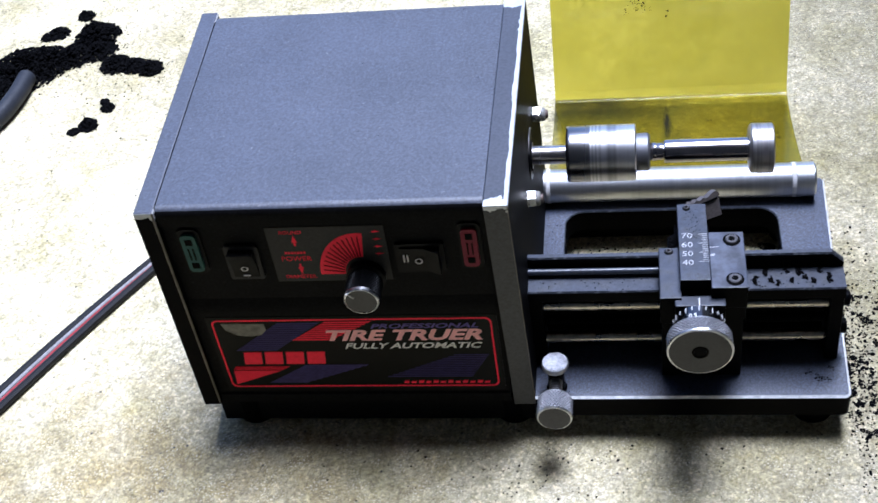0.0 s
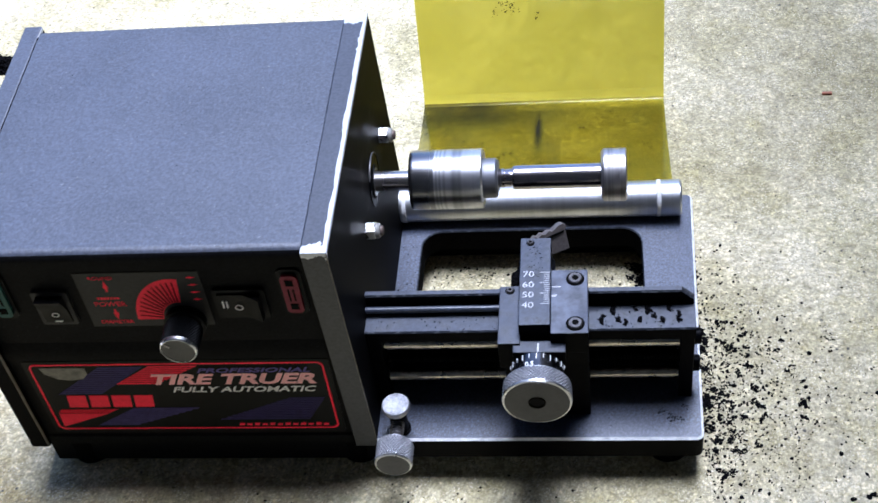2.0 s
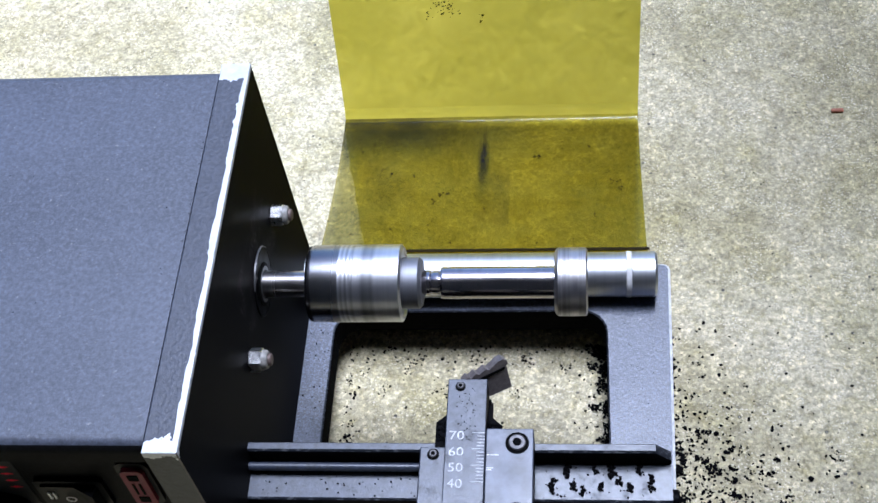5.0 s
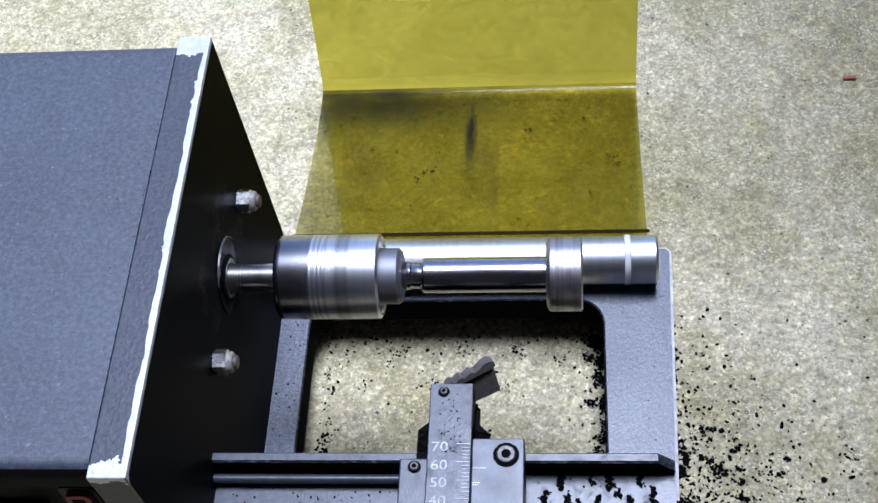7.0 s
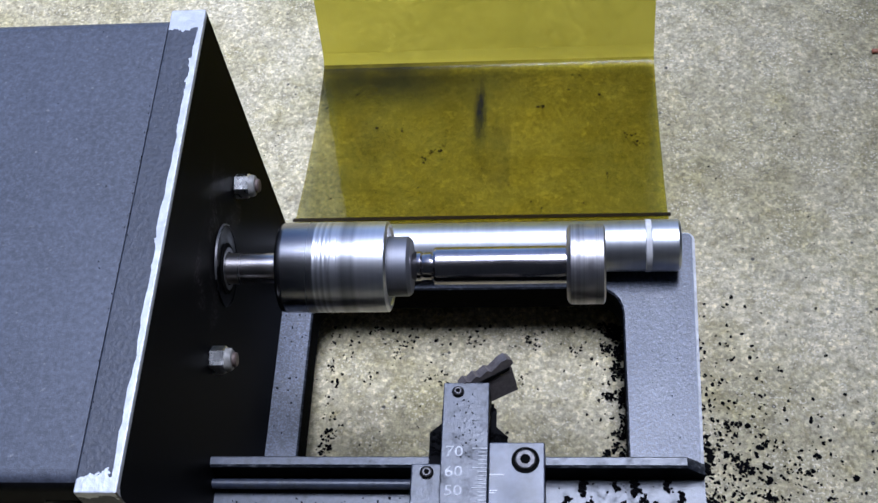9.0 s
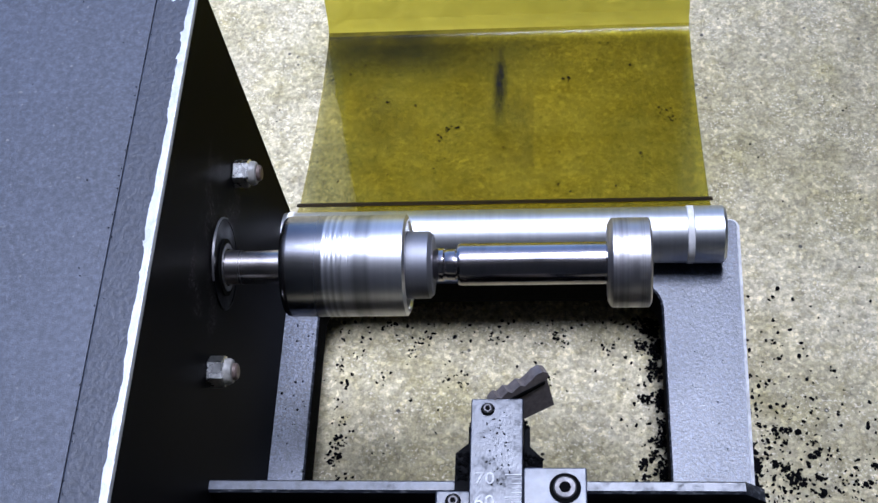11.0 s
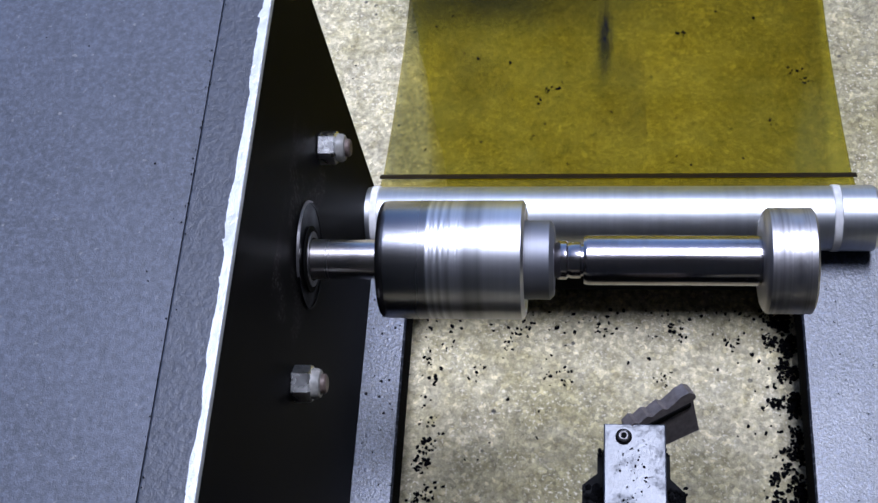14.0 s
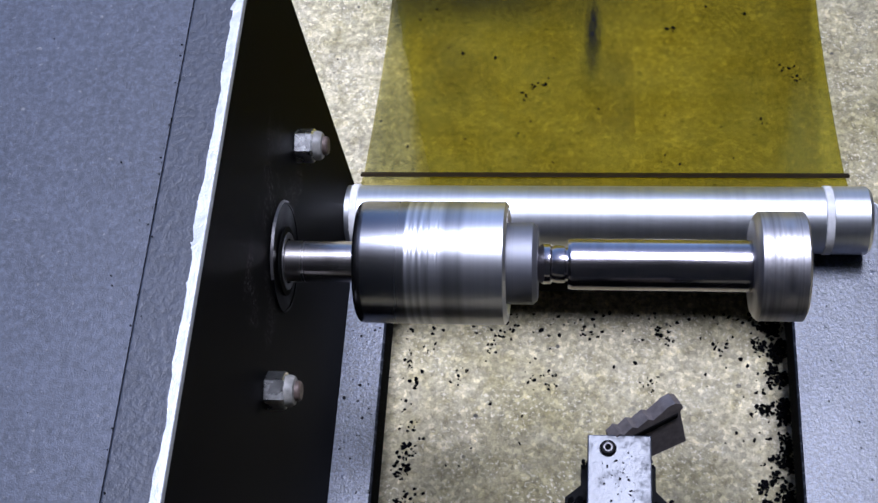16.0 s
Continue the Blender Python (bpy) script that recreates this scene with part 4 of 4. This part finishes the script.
def socket_screw(x, y, z, r, parent):
    s = quick("socket_screw", BLACKSTEEL, parent, lambda b: skin(b, [[(x + q * math.cos(2 * math.pi * k / 24), y + q * math.sin(2 * math.pi * k / 24), zz) for k in range(24)] for zz, q in ((z, r), (z + 0.0008, r), (z + 0.0011, r - 0.0004), (z + 0.0011, r * 0.5), (z + 0.0002, r * 0.48))], cap=True))
    quick("recess", HOLE, parent, lambda b: skin(b, [[(x + q * math.cos(2 * math.pi * k / 28), y + q * math.sin(2 * math.pi * k / 28), zz) for k in range(28)] for zz, q in ((z + 0.00006, r * 1.34), (z + 0.0002, r * 1.34), (z + 0.0002, r), (z + 0.00006, r))], ring=True))
    quick("hex_socket", HOLE, parent, lambda b: prism(b, [(x + r * 0.5 * math.cos(radians(60 * k)), y + r * 0.5 * math.sin(radians(60 * k))) for k in range(6)], "z", z + 0.0009, z + 0.00125))
    return s


socket_screw(CD + 0.0345, 0.0362, 0.1042, 0.0031, carriage)
socket_screw(CD + 0.0345, 0.0098, 0.1042, 0.0031, carriage)
socket_screw(CD + 0.0048, 0.0345, 0.0987, 0.0016, carriage)
socket_screw(AX - 0.0025, 0.0580, 0.1055, 0.0014, arm_part)

# cutting insert
def insert(b):
    """A ridged carbide plate standing on edge, turned away from the arm."""
    m = pose(AX + 0.0050, 0.0630, 0.1000, -24, 0, 27)
    top = [(-0.0085, 0.0050), (-0.0062, 0.0062), (-0.0050, 0.0052), (-0.0024, 0.0064), (-0.0010, 0.0054), (0.0022, 0.0066), (0.0036, 0.0056), (0.0066, 0.0068), (0.0080, 0.0076), (0.0104, 0.0078), (0.0120, 0.0066), (0.0122, 0.0052), (0.0112, 0.0046)]
    pts = [(-0.0085, -0.0060), (0.0112, -0.0060)] + top[::-1]
    skin(b, [[tuple(m @ Vector((x * 0.85, y, z * 0.94))) for x, z in pts] for y in (-0.0018, 0.0018)])


quick("cutting_insert", CARBIDE, arm_part, insert, "brown-grey carbide cutting insert")


def slot(b):
    m = pose(AX + 0.0050, 0.0630, 0.1000, -24, 0, 27)
    skin(b, [[tuple(m @ Vector((x * 0.85, y, z * 0.94))) for x, z in ((-0.0060, 0.0022), (0.0100, 0.0034), (0.0104, 0.0044), (-0.0060, 0.0036))] for y in (-0.0022, -0.0017)])


quick("insert_groove", HOLE, arm_part, slot)

# feed dial and knob
FX, FZ, FY = AX + 0.0010, 0.0882, -0.0022
feed = quick("feed_dial", DIALBLACK, truer, lambda b: lathe(b, "y", (FX, FY, FZ), [(0, 0.0100), (-0.0004, 0.0118), (-0.0097, 0.0122)], 64), "black graduated feed dial with knurled knob")
for k in range(-5, 6):
    a = radians(90 - 15 * k)
    ln = 0.0030 if k % 2 == 0 else 0.0021
    d, e = Vector((math.cos(a), 0, math.sin(a))), Vector((math.sin(a), 0, -math.cos(a)))

    def tick(b):
        c0 = Vector((FX, 0, FZ)) + d * 0.0121
        loops = [[c0 + e * sx * 0.00022 + d * h + Vector((0, yy, 0)) for sx, h in ((-1, 0), (1, 0), (1, 0.00016), (-1, 0.00016))] for yy in (FY - 0.0010, FY - 0.0010 - ln)]
        skin(b, loops)
    quick("graduation", WHITE, feed, tick)
lettering("numeral", "0.5", 0.0032, (FX - 0.0030, FY - 0.0078, FZ + 0.0119), (1, 0, 0.22), (0, 1, 0), WHITE, feed, align="CENTER", depth=0.00015, bold=0.00008)
feed_knob = quick("feed_knob", KNURLED, truer, lambda b: knurl(b, "y", (FX, FY, FZ), -0.0095, -0.0172, 0.0149, 54, 9, 0.0004), "diamond-knurled nickel feed knob")
quick("rim", NICKEL, feed_knob, lambda b: lathe(b, "y", (FX, FY, FZ), [(-0.0165, 0.0142), (-0.0174, 0.0153), (-0.0184, 0.0150), (-0.0186, 0.0143)], 72))
quick("face", DISC, feed_knob, lambda b: lathe(b, "y", (FX, FY, FZ), [(-0.0180, 0.0144), (-0.0188, 0.0142)], 64))
quick("centre_cap", ANODISED, feed_knob, lambda b: lathe(b, "y", (FX, FY, FZ), [(-0.0186, 0.0040), (-0.0192, 0.0038), (-0.0192, 0.0030), (-0.0189, 0.0028)], 32))

# adjusting thumb screw in front of the base
TX, TZ = 0.0140, ZB1 + 0.0088
PY, PZ = 0.0082, ZB1 + 0.0200    # swivel post with a disc head
thumb = quick("thumb_screw", ANODISED, truer, lambda b: lathe(b, "z", (TX, PY, ZB1), [(0, 0.0052), (0.0010, 0.0052), (0.0012, 0.0042), (PZ - ZB1 - 0.0032, 0.0042)], 32), "nickel thumb screw with knurled head on a swivel post")
quick("disc_head", KNURLED, thumb, lambda b: lathe(b, "z", (TX, PY, PZ), [(-0.0032, 0.0063), (-0.0028, 0.0068), (-0.0006, 0.0068), (0, 0.0063)], 48))
quick("disc_face", SPUN, thumb, lambda b: lathe(b, "z", (TX, PY, PZ), [(-0.0002, 0.0062), (0.0002, 0.0060)], 40))
quick("thread", BLACKSTEEL, thumb, lambda b: lathe(b, "y", (TX, PY + 0.0060, TZ), [(-0.0200 * i / 26, 0.0034 if i % 2 else 0.0028) for i in range(27)], 24))
quick("neck", NICKEL, thumb, lambda b: lathe(b, "y", (TX, 0, TZ), [(-0.0040, 0.0036), (-0.0048, 0.0042), (-0.0066, 0.0060), (-0.0072, 0.0080)], 40))
quick("knurled_head", KNURLED, thumb, lambda b: knurl(b, "y", (TX, 0.0, TZ), -0.0070, -0.0178, 0.0086, 34, 11, 0.0004))
quick("rim", NICKEL, thumb, lambda b: lathe(b, "y", (TX, 0.0, TZ), [(-0.0174, 0.0082), (-0.0182, 0.0089), (-0.0190, 0.0084), (-0.0191, 0.0080)], 48))
quick("face", DISC, thumb, lambda b: lathe(b, "y", (TX, 0.0, TZ), [(-0.0186, 0.0081), (-0.0192, 0.0079)], 40))

# ---- power cord ----
cord = thing("power_cord", (-0.245, 0.13, 0), "twisted black, red and grey power wires lying on the ground", "cable")
for mat_, dx, dz, ph in ((WIREBLACK, -0.0026, 0.0026, 0.0), (WIREGREY, 0.0002, 0.0030, 1.0), (WIRERED, 0.0016, 0.0022, 2.2), (WIREBLACK, 0.0044, 0.0026, 3.0)):
    pts = [(-0.09, 0.185, 0.020), (-0.135, 0.215, 0.010 + dz)]
    for i in range(10):
        f = i / 9
        pts.append((-0.178 - 0.235 * f ** 0.9 + dx * 1.35 + 0.0008 * math.sin(9 * f + ph), 0.221 - 0.42 * f + 0.018 * math.sin(3.1 * f), dz))
    quick("wire", mat_, cord, lambda b: tube(b, pts, 0.0027 if mat_ is WIREBLACK else 0.0014))

# ---- rubber shavings ----
rng = random.Random(11)


def crumbs(spots):
    """One mesh of many small ragged lumps: (x, y, z, size)."""
    verts, faces = [], []
    for x, y, z, s in spots:
        n0, k = len(verts), 6
        el, tw = rng.uniform(0.5, 1.0), rng.uniform(0, 6.28)
        ca, sa = math.cos(tw), math.sin(tw)
        for zz, rr in ((0.0, 0.85), (0.45, 1.0)):
            for i in range(k):
                a = 2 * math.pi * i / k
                q = s * rr * rng.uniform(0.45, 1.25)
                u, v = q * math.cos(a), q * el * math.sin(a)
                verts.append((x + u * ca - v * sa, y + u * sa + v * ca, z + zz * s * rng.uniform(0.7, 1.3)))
        verts.append((x + s * rng.uniform(-0.3, 0.3), y + s * rng.uniform(-0.3, 0.3), z + s * rng.uniform(0.7, 1.1)))
        for i in range(k):
            j = (i + 1) % k
            faces.append((n0 + i, n0 + j, n0 + k + j, n0 + k + i))
            faces.append((n0 + k + i, n0 + k + j, n0 + 2 * k))
        faces.append(tuple(n0 + i for i in reversed(range(k))))
    return verts, faces


def crumb_object(name, spots, label, mat_=RUBBER):
    v, f = crumbs(spots)
    me = bpy.data.meshes.new(name)
    me.from_pydata(v, [], f)
    me.materials.append(mat_)
    return tagged(new(name, me), label, "debris", kind="stuff")


def clump(cx, cy, r, n, s0, s1, z=0.0, high=0.0):
    out = []
    for i in range(n):
        a, q = rng.uniform(0, 6.283), r * rng.random() ** 0.7
        out.append((cx + q * math.cos(a), cy + q * math.sin(a), z + high * max(0, 1 - q / r) * rng.random(), rng.uniform(s0, s1)))
    return out


ground_bits = []
for i in range(620):                       # drift beside the base
    d = rng.expovariate(1 / 0.020)
    y = rng.triangular(-0.02, 0.16, 0.055)
    if d < 0.12:
        ground_bits.append((X1 + 0.001 + 0.028 * y + d, y, 0, rng.uniform(0.00025, 0.0010)))
for i in range(26):                        # a ridge against the base
    ground_bits += clump(X1 + rng.uniform(0.0035, 0.006), rng.uniform(0.02, 0.135), 0.003, 12, 0.0005, 0.0012, 0, 0.001)
for i in range(16):
    ground_bits += clump(X1 + 0.004 + rng.expovariate(1 / 0.018), rng.triangular(0.0, 0.11, 0.05), 0.0042, 17, 0.0003, 0.0008)
for i in range(420):                       # thin scatter everywhere near
    ground_bits.append((rng.uniform(-0.2, 0.32), rng.uniform(-0.12, 0.36), 0, rng.uniform(0.0002, 0.0006)))
for i in range(60):                        # below the thumb screw
    ground_bits.append((rng.gauss(0.01, 0.02), rng.gauss(-0.03, 0.012), 0, rng.uniform(0.0003, 0.0008)))
ox0, ox1, oy0, oy1 = OPEN
for i in range(260):                       # along the rim of the opening
    side = rng.random()
    d = rng.expovariate(1 / 0.004)
    if side < 0.30:
        p = (ox1 - d, rng.uniform(oy0, oy1))
    elif side < 0.60:
        p = (ox0 + 0.002 + d, rng.uniform(oy0, oy1))
    else:
        p = (rng.uniform(ox0, ox1), oy1 - d * 1.6)
    ground_bits.append((*p, 0, rng.uniform(0.0003, 0.0009)))
for i in range(9):
    ground_bits += clump(rng.uniform(0.03, 0.12), oy1 - rng.uniform(0.004, 0.026), 0.0035, 10, 0.0003, 0.0008)
for i in range(70):                        # a fringe along the opening's shaded side, partly standing in for its shadow
    ground_bits += clump(ox1 + 0.001 - rng.random() ** 2 * 0.0075, rng.uniform(oy0 - 0.004, oy1), 0.0024, 16, 0.0003, 0.0010, 0, 0.002)
for i in range(40):
    ground_bits.append((ox1 - rng.expovariate(1 / 0.006), rng.uniform(oy0, oy1), 0, rng.uniform(0.0003, 0.0009)))
for i in range(6):
    ground_bits += clump(ox0 + rng.uniform(0.002, 0.009), rng.uniform(oy0, oy0 + 0.05), 0.003, 12, 0.0004, 0.0009)
for i in range(900):                       # fine crumbs thrown out over the open side
    ground_bits.append((X1 + 0.004 + rng.expovariate(1 / 0.030), rng.triangular(-0.06, 0.12, 0.040), 0, rng.uniform(0.0003, 0.0008)))
for i in range(36):                        # ragged clots among them
    cx, cy, a = X1 + 0.006 + rng.expovariate(1 / 0.024), rng.triangular(-0.03, 0.10, 0.045), rng.uniform(0, 6.28)
    for k in range(rng.choice((2, 3, 4, 5))):
        ground_bits += clump(cx + 0.0014 * k * math.cos(a), cy + 0.0014 * k * math.sin(a), 0.0014, 6, 0.0004, 0.0010)
for i in range(70):                        # larger single lumps further out
    ground_bits.append((X1 + 0.008 + rng.expovariate(1 / 0.040), rng.triangular(-0.10, 0.14, 0.02), 0, rng.uniform(0.0008, 0.0017)))
for i in range(90):
    ground_bits.append((rng.uniform(-0.12, 0.20), rng.triangular(-0.10, 0.005, -0.015), 0, rng.uniform(0.0003, 0.0010)))
crumb_object("rubber_crumbs", ground_bits, "black rubber crumbs scattered on the concrete around the machine")

top_bits = []
for i in range(13):
    cx = CD + 0.044 + (0.148 - CD - 0.044) * (i + rng.random()) / 13
    cy = rng.uniform(0.0280, 0.0380)
    for k in range(rng.choice((1, 2, 2, 3, 4))):      # short curled strings
        top_bits += clump(cx + rng.gauss(0, 0.0004), min(0.0388, cy + 0.0016 * k), 0.0011, 9, 0.0004, 0.0009, 0.0811, 0.0003)
for i in range(130):
    top_bits.append((rng.uniform(0.006, 0.146), rng.uniform(0.0265, 0.0395), 0.0811, rng.uniform(0.0002, 0.0005)))
for cx, cy, r, n in ((0.1445, 0.014, 0.0028, 26), (0.1400, 0.0175, 0.0022, 14), (0.1490, 0.0125, 0.0018, 10), (0.1510, 0.0200, 0.0020, 12)):
    top_bits += clump(cx, cy, r, n, 0.0002, 0.0006, ZB1 + 0.0001)
for i in range(24):
    top_bits.append((rng.uniform(0.02, 0.152), rng.uniform(0.004, 0.024), ZB1 + 0.0001, rng.uniform(0.00015, 0.0004)))
for i in range(40):
    top_bits.append((rng.uniform(0.004, 0.015), rng.uniform(0.05, 0.135), ZB1 + 0.0001, rng.uniform(0.0002, 0.0006)))
for i in range(26):
    top_bits.append((rng.uniform(0.137, 0.155), rng.uniform(0.05, 0.135), ZB1 + 0.0001, rng.uniform(0.0002, 0.0004)))
for i in range(90):
    top_bits.append((rng.uniform(0.098, 0.152), 0.0450 + rng.expovariate(1 / 0.0015), ZB1 + 0.0001, rng.uniform(0.0003, 0.0009)))
for i in range(46):
    top_bits.append((rng.uniform(-0.155, -0.014), rng.uniform(0.012, 0.158), 0.1611, rng.uniform(0.0001, 0.00035)))

for i in range(150):                       # caught round the tool holder
    sx = rng.choice((-1, 1))
    top_bits.append((AX + sx * rng.uniform(0.0070, 0.0118), rng.uniform(0.043, 0.0505), 0.0929, rng.uniform(0.0003, 0.0009)))
for i in range(70):
    top_bits.append((AX + rng.uniform(-0.0082, 0.0082), 0.0590 + rng.uniform(-0.0015, 0.0004), 0.0929, rng.uniform(0.0004, 0.0009)))
for i in range(60):
    top_bits.append((AX + rng.gauss(0.0005, 0.0018), rng.uniform(0.036, 0.058), 0.10555, rng.uniform(0.00012, 0.0004)))

for i in range(46):                        # specks on the top of the worn plate seam
    top_bits.append((-0.0113 + rng.gauss(0, 0.0006), rng.uniform(0.01, 0.158), 0.1611, rng.uniform(0.0001, 0.0003)))

crumb_object("rubber_dust", top_bits, "black rubber dust lying on the machine's ledges")

guard_bits = []
for cx, cy, n in ((0.103, 0.246, 9), (0.144, 0.222, 7), (0.060, 0.220, 5), (0.053, 0.214, 6), (0.056, 0.218, 4), (0.030, 0.236, 3), (0.140, 0.226, 4)):
    for i in range(n):
        y = cy + rng.gauss(0, 0.0009)
        guard_bits.append((cx + rng.gauss(0, 0.0011), y, float(np.interp(y, *zip(*SAG))) + 0.0002, rng.uniform(0.0003, 0.0008)))
for i in range(38):
    y = rng.uniform(0.180, 0.268)
    guard_bits.append((rng.uniform(0.012, 0.150), y, float(np.interp(y, *zip(*SAG))) + 0.0003, rng.uniform(0.0002, 0.0008)))
for cx, cz, r, n in ((0.0625, 0.0690, 0.0040, 26), (0.0590, 0.0720, 0.0045, 26), (0.0500, 0.0670, 0.0030, 7), (0.0775, 0.0660, 0.0010, 8), (0.0770, 0.0625, 0.0009, 6)):
    for i in range(n):
        z = cz + rng.gauss(0, r * 0.5)
        guard_bits.append((cx + rng.gauss(0, r * 0.6), 0.2779 + (z - 0.0134) * 0.2178 - 0.0003, z, rng.uniform(0.0002, 0.0006)))
crumb_object("guard_specks", guard_bits, "dark rubber specks lying on the yellow guard")

piles = []
for x, y, r, n, h in ((-0.402, 0.348, 0.030, 320, 0.020), (-0.386, 0.356, 0.022, 180, 0.016), (-0.368, 0.362, 0.016, 130, 0.012), (-0.356, 0.388, 0.019, 190, 0.016),
                      (-0.348, 0.368, 0.014, 110, 0.010), (-0.330, 0.350, 0.012, 110, 0.010), (-0.315, 0.347, 0.010, 80, 0.008), (-0.301, 0.343, 0.010, 90, 0.009),
                      (-0.390, 0.395, 0.009, 60, 0.006), (-0.398, 0.390, 0.005, 24, 0.004), (-0.374, 0.418, 0.007, 50, 0.006), (-0.330, 0.277, 0.007, 66, 0.008), (-0.321, 0.297, 0.005, 40, 0.005),
                      (-0.326, 0.304, 0.003, 14, 0.003), (-0.339, 0.270, 0.004, 24, 0.003), (-0.418, 0.322, 0.020, 130, 0.010)):
    piles += clump(x, y, r, int(n * 5), 0.0004, 0.0017, 0, h)
    piles += clump(x, y, r * 0.8, int(n * 0.9), 0.0014, 0.0030, 0, h * 0.7)
    piles += clump(x, y, r * 1.35, int(n * 0.5), 0.0003, 0.0008)
for i in range(160):
    piles.append((rng.gauss(-0.315, 0.035), rng.gauss(0.335, 0.035), 0, rng.uniform(0.0003, 0.0009)))
crumb_object("rubber_pile", piles, "fluffy heap of black rubber shavings on the pale concrete")

# stray red chip, and the bent hose end beside the heap
chip = quick("red_chip", CHIPRED, None, lambda b: box(b, 0.2515, 0.2575, 0.2800, 0.2822, 0, 0.0016, 0.0004, 1))
tagged(chip, "small rust-red plastic chip on the concrete", "chip")
hose = quick("hose", HOSE, None, lambda b: tube(b, [(-0.392, 0.330, 0.0070), (-0.393, 0.306, 0.0070), (-0.399, 0.280, 0.0070), (-0.415, 0.254, 0.0070), (-0.48, 0.21, 0.0070)], 0.0068, 20))
tagged(hose, "bent dark grey-blue rubber hose on the ground", "hose")
